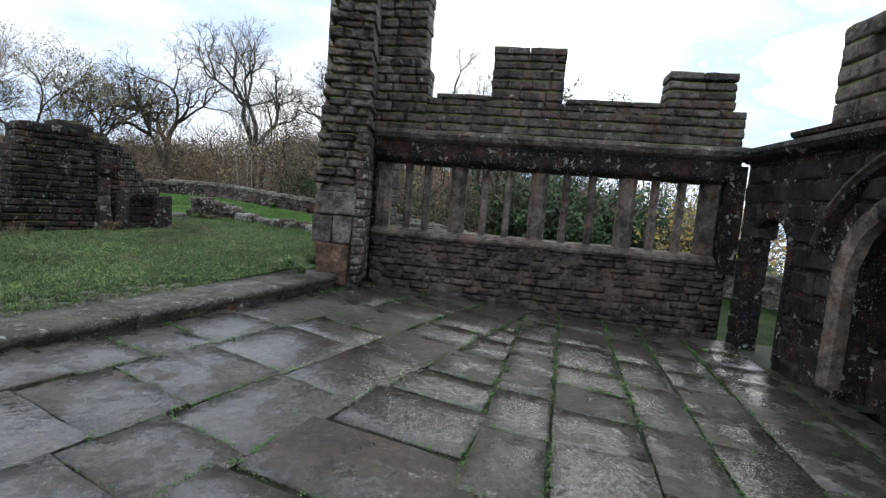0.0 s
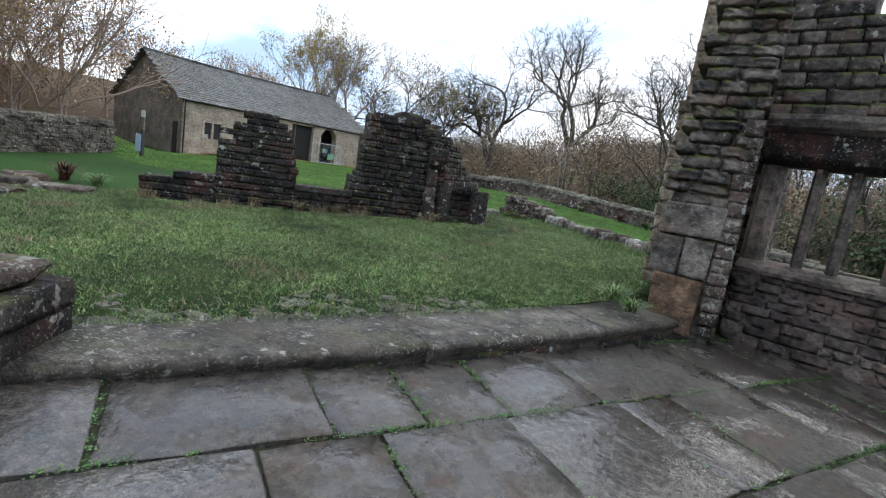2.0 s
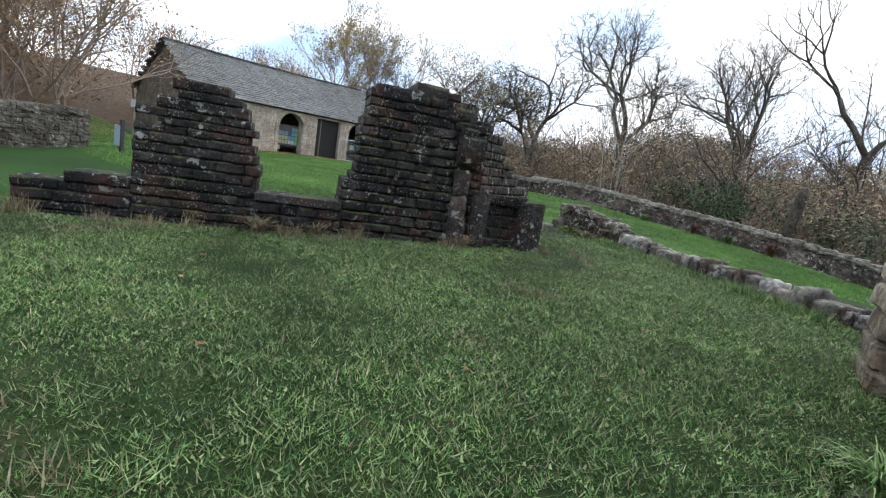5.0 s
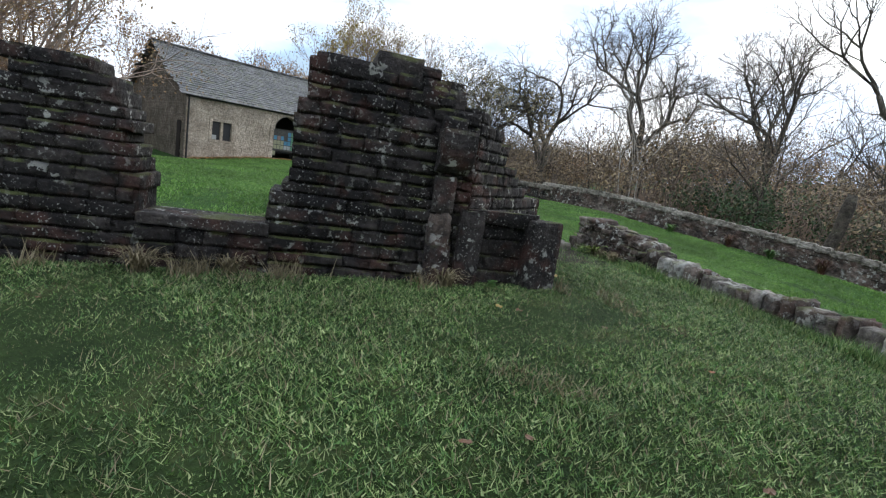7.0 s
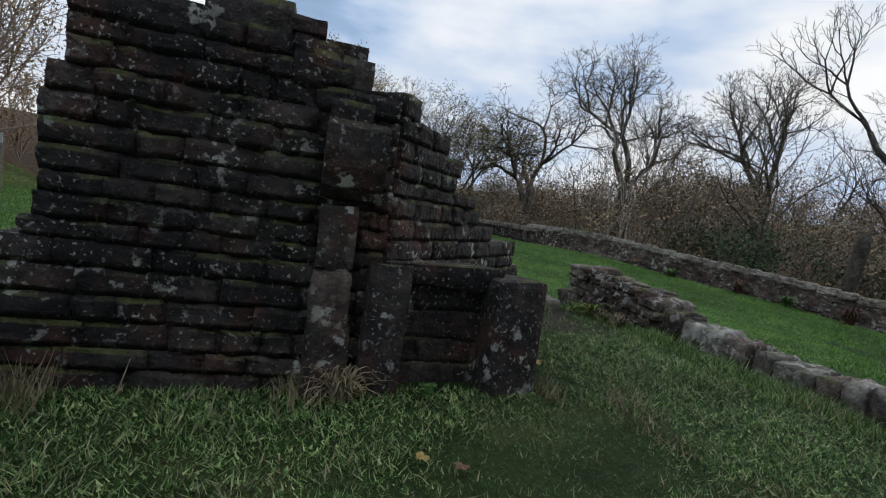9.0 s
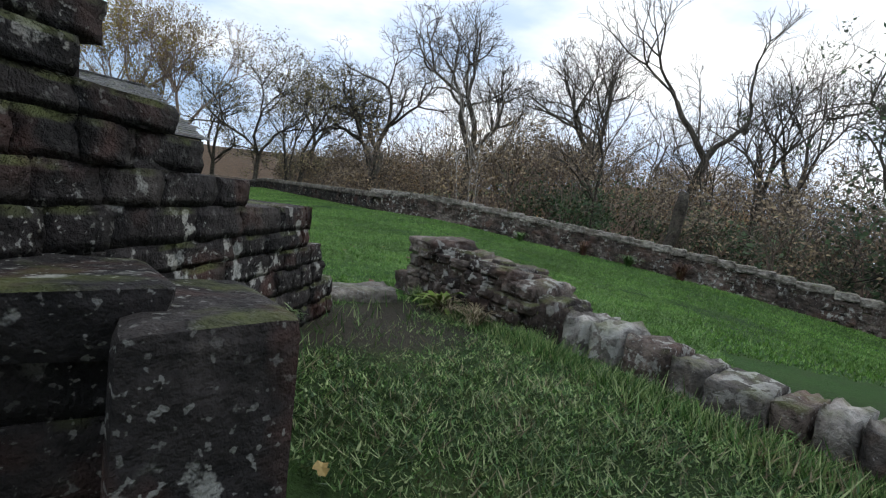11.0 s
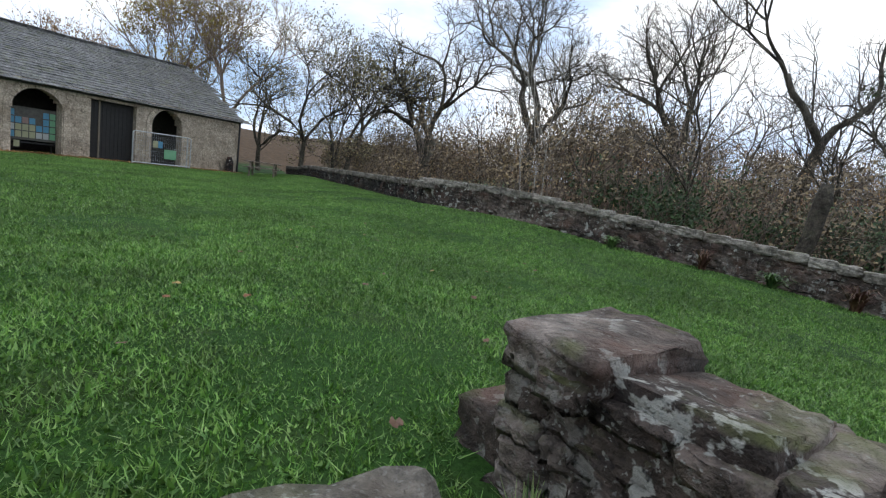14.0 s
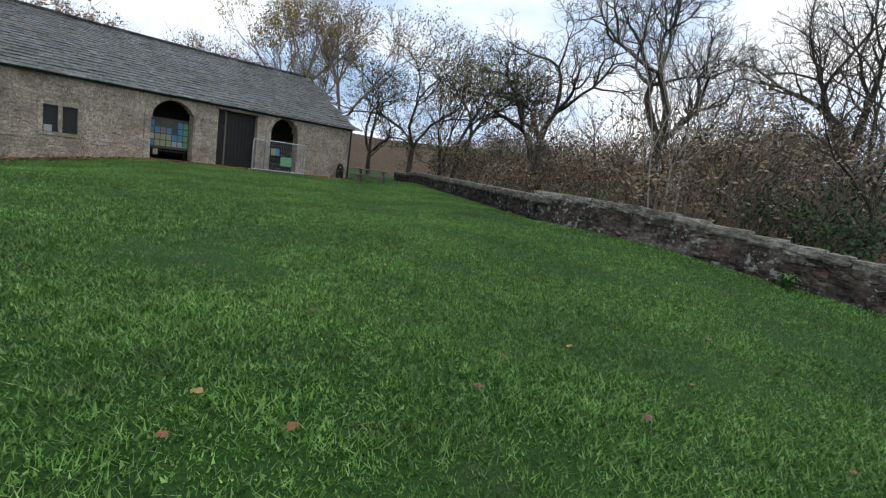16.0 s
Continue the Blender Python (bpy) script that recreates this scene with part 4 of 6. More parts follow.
run_bar([(-0.02, 2.88), (-0.16, 2.95), (-0.20, 3.02), (-0.16, 3.10), (0.55, 3.12), (0.55, 2.88)], -0.05, EL, 5, M_DARK, "cornice")
run_bar([(-0.02, 3.13), (-0.08, 3.16), (-0.10, 3.22), (0.5, 3.24), (0.5, 3.13)], 1.2, EL, 6, M_DARK, "cornice")
for i, (x, y, z, lx, ly, lz) in enumerate(wall_stones(4.4, lambda s: 3.22, lambda s: 4.35 if s < 0.75 else 4.05, 0.5, (0.22, 0.3), (0.4, 0.75), random.Random(24))):
    if not (0.75 < x < 1.1 and z < 3.6):
        put_stone(ewall, mso[i % 7], x + 1.85, y + 0.02, z, lx, ly, lz)
part("core", box(1.95, 0.08, 3.2, 2.55, 0.45, 4.2, 0), M_MORTAR, ewall)
part("core", box(3.1, 0.08, 3.2, 6.1, 0.45, 3.95, 0), M_MORTAR, ewall)
# fireplace recess
rec = thing("wall_fireplace_recess", E0.x, E0.y, 0, ERZ, "soot-black fireplace recess with a stone bench", "wall", kind="structure")
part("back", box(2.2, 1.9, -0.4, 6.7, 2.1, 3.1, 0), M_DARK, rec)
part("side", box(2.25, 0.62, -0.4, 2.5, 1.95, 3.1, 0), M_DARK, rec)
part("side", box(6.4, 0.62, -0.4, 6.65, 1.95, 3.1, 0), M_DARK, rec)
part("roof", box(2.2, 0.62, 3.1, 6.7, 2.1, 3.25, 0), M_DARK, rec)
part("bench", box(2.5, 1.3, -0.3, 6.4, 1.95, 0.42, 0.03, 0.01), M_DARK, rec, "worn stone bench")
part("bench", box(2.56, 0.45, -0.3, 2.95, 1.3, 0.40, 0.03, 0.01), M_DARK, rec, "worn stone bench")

# walls that close the hall behind the camera
for x0, y0, x1, y1, nm in ((4.30, 0.2, 3.9, -3.2, "wall_east_end"), (3.9, -3.2, -4.2, -3.6, "wall_south")):
    L = math.hypot(x1 - x0, y1 - y0)
    w = thing(nm, x0, y0, 0, math.degrees(math.atan2(y1 - y0, x1 - x0)), "plain dark gritstone hall wall", "wall", kind="structure")
    part("masonry", box(0, 0.0, -0.4, L, 0.6, 2.6, 0.0), M_DARK, w)

# ---------------------------------------------------------------- barn across the field
BX, BY, BRZ = -33.0, 18.3, math.degrees(math.atan2(15.9, 1.42))
BL, BD, BE, BR = 15.3, 12.6, 3.68, 6.75
barn = thing("barn", BX, BY, 0, BRZ, "long sandstone barn with a stone-slated roof and arched openings", "barn")
B_WIN, B_DOOR = (1.40, 2.52, 1.40, 2.42), (7.92, 9.86, 0.40, 3.42)
B_A1, B_A2 = (5.08, 6.86, 2.52, 0.9, 0.72), (10.52, 12.02, 2.74, 0.78, 0.80)


def barn_open(s, z):
    if B_WIN[0] < s < B_WIN[1] and B_WIN[2] < z < B_WIN[3] or B_DOOR[0] < s < B_DOOR[1] and z < B_DOOR[3]:
        return True
    for a in (B_A1, B_A2):
        if a[0] < s < a[1] and a[4] < z:
            u = (s - (a[0] + a[1]) / 2) / ((a[1] - a[0]) / 2)
            if z < a[2] + a[3] * math.sqrt(max(0, 1 - u * u)):
                return True
    return False


def barn_front():
    bm = bmesh.new()
    n = 128
    for i in range(n):
        a, b = BL * i / n, BL * (i + 1) / n
        m = (a + b) / 2
        spans, z, start = [], -0.6, None
        while z <= BE:
            o = barn_open(m, z)
            if not o and start is None:
                start = z
            if o and start is not None:
                spans.append((start, z))
                start = None
            z += 0.02
        if start is not None:
            spans.append((start, BE))
        for p, q in spans:
            bmesh.ops.create_cube(bm, size=1, matrix=Matrix.LocRotScale((m, 0.32, (p + q) / 2), None, (b - a, 0.6, q - p)))
    bmesh.ops.remove_doubles(bm, verts=bm.verts, dist=0.0005)
    return part("front_wall", bm, M_BARN, barn)


barn_front()
rb = random.Random(30)
st = []
for x, y, z, lx, ly, lz in wall_stones(BL, lambda s: -0.1, lambda s: BE, 0.06, (0.15, 0.24), (0.25, 0.62), rb, proud=0.008, gap=0.016):
    if not any(barn_open(x + dx, z + dz) for dx in (-lx / 2 - 0.1, 0, lx / 2 + 0.1) for dz in (-lz / 2 - 0.06, lz / 2 + 0.06)):
        st.append((x, 0.02, z, lx, 0.06, lz, 0))
join_stones("front_masonry", st, barn, stones_for(M_BARN, (0.42, 0.3, 0.17)))
part("back_wall", box(0, BD - 0.6, -0.6, BL, BD, BE, 0), M_BARNG, barn)


def gable_wall(x0, x1, name):
    bm = bmesh.new()
    prof = [(0.03, -0.6), (BD - 0.03, -0.6), (BD - 0.03, BE), (BD / 2, BR - 0.05), (0.03, BE)]
    a = [bm.verts.new((x0, y, z)) for y, z in prof]
    b = [bm.verts.new((x1, y, z)) for y, z in prof]
    bm.faces.new(a)
    bm.faces.new(b[::-1])
    for k in range(5):
        bm.faces.new((a[k], a[(k + 1) % 5], b[(k + 1) % 5], b[k]))
    bmesh.ops.recalc_face_normals(bm, faces=bm.faces[:])
    part(name, bm, M_BARNG, barn)


gable_wall(0.0, 0.6, "gable_wall")
gable_wall(BL - 0.6, BL - 0.002, "gable_wall")
st = []
for x, y, z, lx, ly, lz in wall_stones(BD, lambda s: -0.1, lambda s: BE + (BR - BE) * (1 - abs(s - BD / 2) / (BD / 2)) - 0.1, 0.06, (0.14, 0.22), (0.22, 0.6), rb, proud=0.008, gap=0.016):
    if not (0.55 < x < 1.35 and z < 2.35):
        st.append((0.0, x, z, lx, 0.06, lz, 90))
join_stones("gable_masonry", st, barn, stones_for(M_BARNG, (0.42, 0.3, 0.17)))
part("side_door", box(-0.05, 0.62, -0.2, 0.03, 1.28, 2.2, 0.01), M_WOOD, barn, "dark plank door")
part("door_lintel", box(-0.07, 0.5, 2.2, 0.03, 1.4, 2.42, 0.015), M_BARNG, barn)
# roof slopes in overlapping slate courses
sl = math.hypot(BD / 2, BR - BE)
pit = math.degrees(math.atan2(BR - BE, BD / 2))


def roof_slope(flip):
    items = []
    d, k = -0.28, 0
    rs = random.Random(33 + flip)
    while d < sl:
        ch = 0.34 - 0.14 * max(0, d) / sl
        x = -0.22 - rs.uniform(0, 0.3)
        while x < BL + 0.2:
            w = rs.uniform(0.35, 0.8)
            items.append((x + w / 2, d + ch * 0.65, 0.05 + rs.uniform(-0.006, 0.01), w - 0.01, ch * 1.35, 0.04))
            x += w
        d += ch
    ms_ = stones_for(M_SLATE, (0.5, 0.45, 0.05))
    vs, fs, base = [], [], 0
    c, s = math.cos(radians(pit)), math.sin(radians(pit))
    for i, (x, dd, h, lx, ly, lz) in enumerate(items):
        me = ms_[i % len(ms_)]
        co = np.empty(len(me.vertices) * 3)
        me.vertices.foreach_get("co", co)
        q = co.reshape(-1, 3) * (lx, ly, lz)
        tilt = 0.10
        yy = dd + q[:, 1]
        hh = h + q[:, 2] - q[:, 1] * tilt
        sag = -0.10 * np.sin(np.clip((x + q[:, 0]) / BL, 0, 1) * math.pi) * (dd / sl)
        py, pz = yy * c - hh * s, BE + yy * s + hh * c + sag
        if flip:
            py = BD - py
        vs.append(np.stack([x + q[:, 0], py, pz], 1))
        fs += [tuple(v + base for v in p.vertices) for p in me.polygons]
        base += len(me.vertices)
    ob = new("roof_covering", mesh_of("roof_covering", np.concatenate(vs).tolist(), fs, M_SLATE))
    ob.parent = barn
    ob["kind"] = "stuff"


roof_slope(0)
roof_slope(1)
for k in range(25):
    part("ridge_tile", box(-0.2 + k * 0.63, BD / 2 - 0.16, BR + 0.0 - 0.10 * math.sin(k / 26 * math.pi), 0.42 + k * 0.63, BD / 2 + 0.16, BR + 0.12 - 0.10 * math.sin(k / 26 * math.pi), 0.04, 0.01, seed=k), M_SLATE, barn)
part("gutter", tube([(-0.1, -0.16, BE - 0.08), (BL + 0.1, -0.16, BE - 0.03)], [0.075, 0.075]), M_BLACK, barn, "black gutter")
part("eaves_board", box(-0.05, -0.06, BE - 0.14, BL + 0.05, 0.0, BE + 0.02, 0.005), M_BLACK, barn)
part("downpipe", tube([(0.10, -0.10, BE - 0.1), (0.10, -0.10, -0.2)], [0.05, 0.05]), M_BLACK, barn, "black downpipe")
part("downpipe", tube([(BL - 0.02, -0.10, BE - 0.1), (BL - 0.02, -0.10, 0.3)], [0.05, 0.05]), M_BLACK, barn, "black downpipe")
# window: surround, mullion, dark panes
wdw = part("window", box(B_WIN[0], 0.16, B_WIN[2], B_WIN[1], 0.20, B_WIN[3], 0), M_BLACK, barn, "dark two-light window")
part("mullion", box(1.89, -0.01, B_WIN[2], 2.03, 0.2, B_WIN[3], 0.02), M_BARN, wdw)
for a, b in ((1.26, 1.40), (2.52, 2.66)):
    part("jamb", box(a, -0.03, 1.32, b, 0.2, 2.55, 0.015), M_BARN, wdw)
part("sill", box(1.26, -0.05, 1.26, 2.66, 0.2, 1.40, 0.015), M_BARN, wdw)
part("head", box(1.26, -0.03, 2.42, 2.66, 0.2, 2.59, 0.015), M_BARN, wdw)
part("notice", box(1.46, 0.12, 1.41, 1.72, 0.135, 1.66, 0), M_PAPER_W, wdw, "small white notice")
# arches: voussoir ring, dark room, display boards
for a in (B_A1, B_A2):
    cx, hw = (a[0] + a[1]) / 2, (a[1] - a[0]) / 2
    n = 13
    for k in range(n):
        t0, t1 = math.pi * k / n, math.pi * (k + 1) / n
        bm = bmesh.new()
        vs = [(cx - math.cos(t) * r, a[2] + math.sin(t) * r * a[3] / hw) for t, r in ((t0 + 0.01, hw), (t1 - 0.01, hw), (t1 - 0.01, hw + 0.26), (t0 + 0.01, hw + 0.26))]
        f_ = [bm.verts.new((x, -0.035, z)) for x, z in vs]
        g_ = [bm.verts.new((x, 0.3, z)) for x, z in vs]
        bm.faces.new(f_)
        bm.faces.new(g_[::-1])
        for q in range(4):
            bm.faces.new((f_[q], f_[(q + 1) % 4], g_[(q + 1) % 4], g_[q]))
        bmesh.ops.recalc_face_normals(bm, faces=bm.faces[:])
        part("voussoir", bm, M_BARN, barn)
    for x0, x1 in ((a[0] - 0.26, a[0]), (a[1], a[1] + 0.26)):
        for k in range(3):
            z0 = a[4] + (a[2] - a[4]) * k / 3
            part("arch_jamb", box(x0, -0.035, z0, x1, 0.4, z0 + (a[2] - a[4]) / 3 - 0.012, 0.015), M_BARN, barn)
    part("threshold", box(a[0] - 0.2, -0.06, a[4] - 0.16, a[1] + 0.2, 0.5, a[4], 0.02), M_BARN, barn)
    part("glazing_frame", box(a[0], 0.42, a[4], a[1], 0.46, a[4] + 0.08, 0), M_BLACK, barn)
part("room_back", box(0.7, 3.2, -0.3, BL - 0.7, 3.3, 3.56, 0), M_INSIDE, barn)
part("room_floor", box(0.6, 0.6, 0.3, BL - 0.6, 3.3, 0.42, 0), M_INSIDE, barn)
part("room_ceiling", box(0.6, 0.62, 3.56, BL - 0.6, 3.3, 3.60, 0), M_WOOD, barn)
door = part("door", box(B_DOOR[0] + 0.02, 0.34, 0.4, B_DOOR[1] - 0.02, 0.40, B_DOOR[3], 0.0), M_WOOD, barn, "tall black-painted barn doors")
for k in range(11):
    part("board", box(7.96 + k * 0.172, 0.32, 0.45, 7.96 + k * 0.172 + 0.162, 0.34, 3.38, 0.006), M_WOOD, door)
part("door_head", box(7.75, -0.03, B_DOOR[3], 10.04, 0.35, B_DOOR[3] + 0.18, 0.015), M_BARN, barn)
part("door_post", box(8.30, 0.28, 0.45, 8.38, 0.32, 3.4, 0.01), M_BENCH, door)
board = thing("display_board", BX, BY, 0, BRZ, "pale display board pinned with coloured leaflets inside the arch", "notice board")
# pale panel in the plaster's darkened colour, for the shade in the arch
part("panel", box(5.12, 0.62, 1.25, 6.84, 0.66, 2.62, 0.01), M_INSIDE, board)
cols = [M_PAPER_B, M_PAPER_W, M_PAPER_R, M_PAPER_B, M_PAPER_Y, M_PAPER_G]
rd = random.Random(44)
for r_ in range(4):
    for c_ in range(7):
        if r_ == 3 and c_ in (1, 2, 3, 4) or r_ == 2 and c_ == 4:
            continue
        x0, z0 = 5.17 + c_ * 0.235, 1.36 + r_ * 0.29
        mt = M_PAPER_Y if r_ < 2 and 1 <= c_ <= 3 else M_PAPER_R if r_ == 2 and c_ == 2 else M_PAPER_G if c_ == 6 else rd.choice([M_PAPER_B, M_PAPER_B, M_PAPER_W])
        part("leaflet", box(x0, 0.60, z0, x0 + 0.2, 0.612, z0 + 0.25, 0), mt, board)
counter = thing("dark_display_table", BX, BY, 0, BRZ, "dark low display table with a yellow holder inside the arch", "table")
part("top", box(5.16, 0.6, 1.12, 6.80, 1.1, 1.18, 0.01), M_WOOD, counter)
for q in (5.26, 6.66):
    part("leg", box(q, 0.7, 0.42, q + 0.06, 0.78, 1.12, 0), M_WOOD, counter)
holder = thing("yellow_leaflet_holder", BX, BY, 0, BRZ, "yellow leaflet holder standing under the display board", "leaflet holder")
part("front", box(5.34, 0.55, 0.95, 5.54, 0.60, 1.22, 0.01), M_PAPER_Y, holder)
guard = thing("temporary_fence_panel", BX, BY, 0, BRZ, "galvanised mesh fence panel standing before the barn arch", "fence")
f0, f1, fz0, fz1 = 9.35, 12.05, 0.74, 2.30
for pts in ([(f0, -0.7, fz0), (f0, -0.7, fz1 - 0.08), (f0 + 0.08, -0.7, fz1), (f1 - 0.08, -0.85, fz1), (f1, -0.85, fz1 - 0.08), (f1, -0.85, fz0)], [(f0, -0.7, fz0 + 0.1), (f1, -0.85, fz0 + 0.1)], [(f1 - 0.18, -0.85, fz0), (f1 - 0.18, -0.85, fz1)]):
    part("tube", tube(pts, [0.028] * len(pts), 6), M_STEEL, guard)
bm = bmesh.new()
for k in range(27):
    x = f0 + 0.1 * (k + 0.5)
    tube([(x, -0.72, fz0 + 0.1), (x, -0.72, fz1)], [0.004, 0.004], 3, bm)
for k in range(6):
    z = fz0 + 0.25 + k * 0.22
    tube([(f0, -0.715, z), (f1, -0.86, z)], [0.004, 0.004], 3, bm)
part("mesh_wires", bm, M_STEEL, guard)["kind"] = "stuff"
part("sign", box(10.22, -0.80, 1.62, 10.45, -0.79, 1.94, 0), M_PAPER_Y, guard, "yellow warning sign")
part("sign", box(10.46, -0.80, 1.62, 10.67, -0.79, 1.94, 0), M_PAPER_B, guard, "blue instruction sign")
part("sign", box(10.74, -0.83, 1.12, 11.34, -0.82, 1.58, 0), M_PAPER_G, guard, "pale green notice")
for q in (f0, f1):
    part("foot", box(q - 0.12, -1.0, fz0 - 0.12, q + 0.12, -0.55, fz0 + 0.02, 0.02), M_BLACK, guard, "rubber foot")
slab = thing("upright_slab", BX, BY, 0, BRZ, "round-topped dark stone slab leaning on the barn", "stone slab")
part("stone", tube([(14.7, -0.25, 0.3), (14.7, -0.22, 1.3), (14.7, -0.2, 1.6)], [0.22, 0.21, 0.12], 10), M_DARK, slab)
verge = thing("gravel_verge", BX, BY, 0, BRZ, "strip of fallen leaves and gravel along the barn foot", "leaf litter", kind="stuff")
vs, fs = [], []
rv = random.Random(50)
for k in range(1800):
    x, y = rv.uniform(0, BL), -abs(rv.gauss(0, 0.35)) - 0.02
    wx, wy = BX + x * math.cos(radians(BRZ)) - y * math.sin(radians(BRZ)), BY + x * math.sin(radians(BRZ)) + y * math.cos(radians(BRZ))
    z = land_z(wx, wy) + rv.uniform(0.0, 0.06)
    s_ = rv.uniform(0.03, 0.08)
    b_ = len(vs)
    vs += [(x - s_, y, z), (x, y - s_, z + rv.uniform(0, 0.04)), (x + s_, y, z), (x, y + s_, z + rv.uniform(0, 0.04))]
    fs.append((b_, b_ + 1, b_ + 2, b_ + 3))
part_ob = new("leaves", mesh_of("leaves", vs, fs, M_LEAFO))
part_ob.parent = verge

# picnic bench by the far wall
bench = thing("picnic_bench", -28.2, 32.4, land_z(-28.2, 32.4), 40, "weathered wooden picnic bench on the grass by the field wall", "picnic bench")
for y in (-0.3, -0.1, 0.1, 0.3):
    part("top_board", box(-0.9, y - 0.09, 0.70, 0.9, y + 0.09, 0.745, 0.008), M_BENCH, bench)
for y in (-0.75, 0.75):
    part("seat_board", box(-0.9, y - 0.13, 0.42, 0.9, y + 0.13, 0.465, 0.008), M_BENCH, bench)
for x in (-0.6, 0.6):
    part("crossbar", box(x - 0.03, -0.85, 0.33, x + 0.03, 0.85, 0.42, 0.006), M_BENCH, bench)
    for sg in (-1, 1):
        part("leg", tube([(x, sg * 0.62, -0.05), (x, sg * 0.25, 0.72)], [0.05, 0.05], 4), M_BENCH, bench)

# ---------------------------------------------------------------- field walls
def rubble_run(name, pts, height, thick, mat, label, seed, coping=True, cmat=None, course=(0.13, 0.23), run=(0.18, 0.42)):
    ob = thing(name, 0, 0, 0, 0, label, "field wall")
    r = random.Random(seed)
    items, caps, cbm = [], [], bmesh.new()
    for (xa, ya), (xb, yb) in zip(pts, pts[1:]):
        L = math.hypot(xb - xa, yb - ya)
        ux, uy = (xb - xa) / L, (yb - ya) / L
        ang = math.degrees(math.atan2(uy, ux))
        gz = lambda s: land_z(xa + ux * s, ya + uy * s)
        s = 0.0
        zc = [0.0]
        while zc[-1] < height - 0.02:
            zc.append(min(height, zc[-1] + r.uniform(*course)))
        for z0, z1 in zip(zc, zc[1:]):
            s = -r.uniform(0, 0.3)
            while s < L:
                w = r.uniform(*run)
                m = s + w / 2
                nx, ny = -uy, ux
                o = r.uniform(-0.03, 0.03)
                items.append((xa + ux * m + nx * o, ya + uy * m + ny * o, gz(min(L, max(0, m))) - 0.08 + (z0 + z1) / 2, w * 1.05, thick + r.uniform(-0.05, 0.05), (z1 - z0) * r.uniform(0.9, 1.2), ang + r.uniform(-2, 2)))
                s += w
        s = 0.0
        while coping and s < L:
            w = r.uniform(0.4, 0.85)
            m = s + w / 2
            caps.append((xa + ux * m, ya + uy * m, gz(m) - 0.08 + height + 0.07, w + 0.01, thick + 0.10, 0.20, ang + r.uniform(-2, 2)))
            s += w
        n = int(L / 1.0) + 1
        for k in range(n):
            m = L * (k + 0.5) / n
            bmesh.ops.create_cube(cbm, size=1, matrix=Matrix.Translation((xa + ux * m, ya + uy * m, gz(m) + height / 2 - 0.2)) @ Matrix.Rotation(radians(ang), 4, "Z") @ Matrix.Diagonal((L / n, thick - 0.14, height + 0.1, 1)))
    join_stones("masonry", items, ob, rubble_meshes(mat, 8, seed, 2, 1.2, 0.9))
    if caps:
        join_stones("coping", caps, ob, rubble_meshes(cmat or mat, 8, seed + 1, 3, 0.9, 1.2))
    part("core", cbm, M_MORTAR, ob)["kind"] = "stuff"
    return ob


rubble_run("far_field_wall", [(-37.0, wall_line_y(-37.0)), (-31.0, wall_line_y(-31.0)), (-22.0, wall_line_y(-22.0)), (-15.5, 27.5)], 0.62, 0.5, M_DARK, "long dark field wall with a flat coping running down to the bend", 60, cmat=M_COPE)
rubble_run("near_field_wall", [(-15.5, 27.5), (-8.0, wall_line_y(-8.0)), (0.0, wall_line_y(0.0)), (14.0, wall_line_y(14.0))], 0.74, 0.5, M_LOW, "mossy rubble field wall with rounded coping stones beside the wood", 61, cmat=M_COPE)
rubble_run("drystone_wall", [(-20.7, 9.4), (-18.6, 6.0), (-15.6, 1.5), (-12.0, -4.0)], 1.05, 0.5, M_DRY, "grey drystone wall with upright coping stones", 62, cmat=M_DRY, course=(0.09, 0.17), run=(0.14, 0.4))
rubble_run("garden_wall", [(-2.0, 17.5), (3.0, 16.5), (9.0, 14.0), (12.0, 8.0), (12.5, 0.0)], 0.8, 0.5, M_DRY, "low rubble wall beyond the hall window", 63, cmat=M_DRY)

post = thing("sign_post", -20.0, 10.2, land_z(-20, 10.2), 12, "dark post holding a pale blue information panel", "sign")
part("pole", box(0.05, -0.05, -0.1, 0.15, 0.05, 0.95, 0.01), M_SIGNP, post)
part("panel", box(-0.18, -0.06, 0.18, 0.10, -0.04, 0.78, 0.008), M_SIGNB, post, "pale blue panel")
pn = thing("small_white_notice", -22.5, 11.4, land_z(-22.5, 11.4), 12, "small white notice on a thin stake", "sign")
part("stake", box(-0.03, -0.03, -0.1, 0.03, 0.03, 1.4, 0), M_BENCH, pn)
part("plate", box(-0.12, -0.05, 1.35, 0.12, -0.035, 1.62, 0), M_PAPER_W, pn, "white plate")


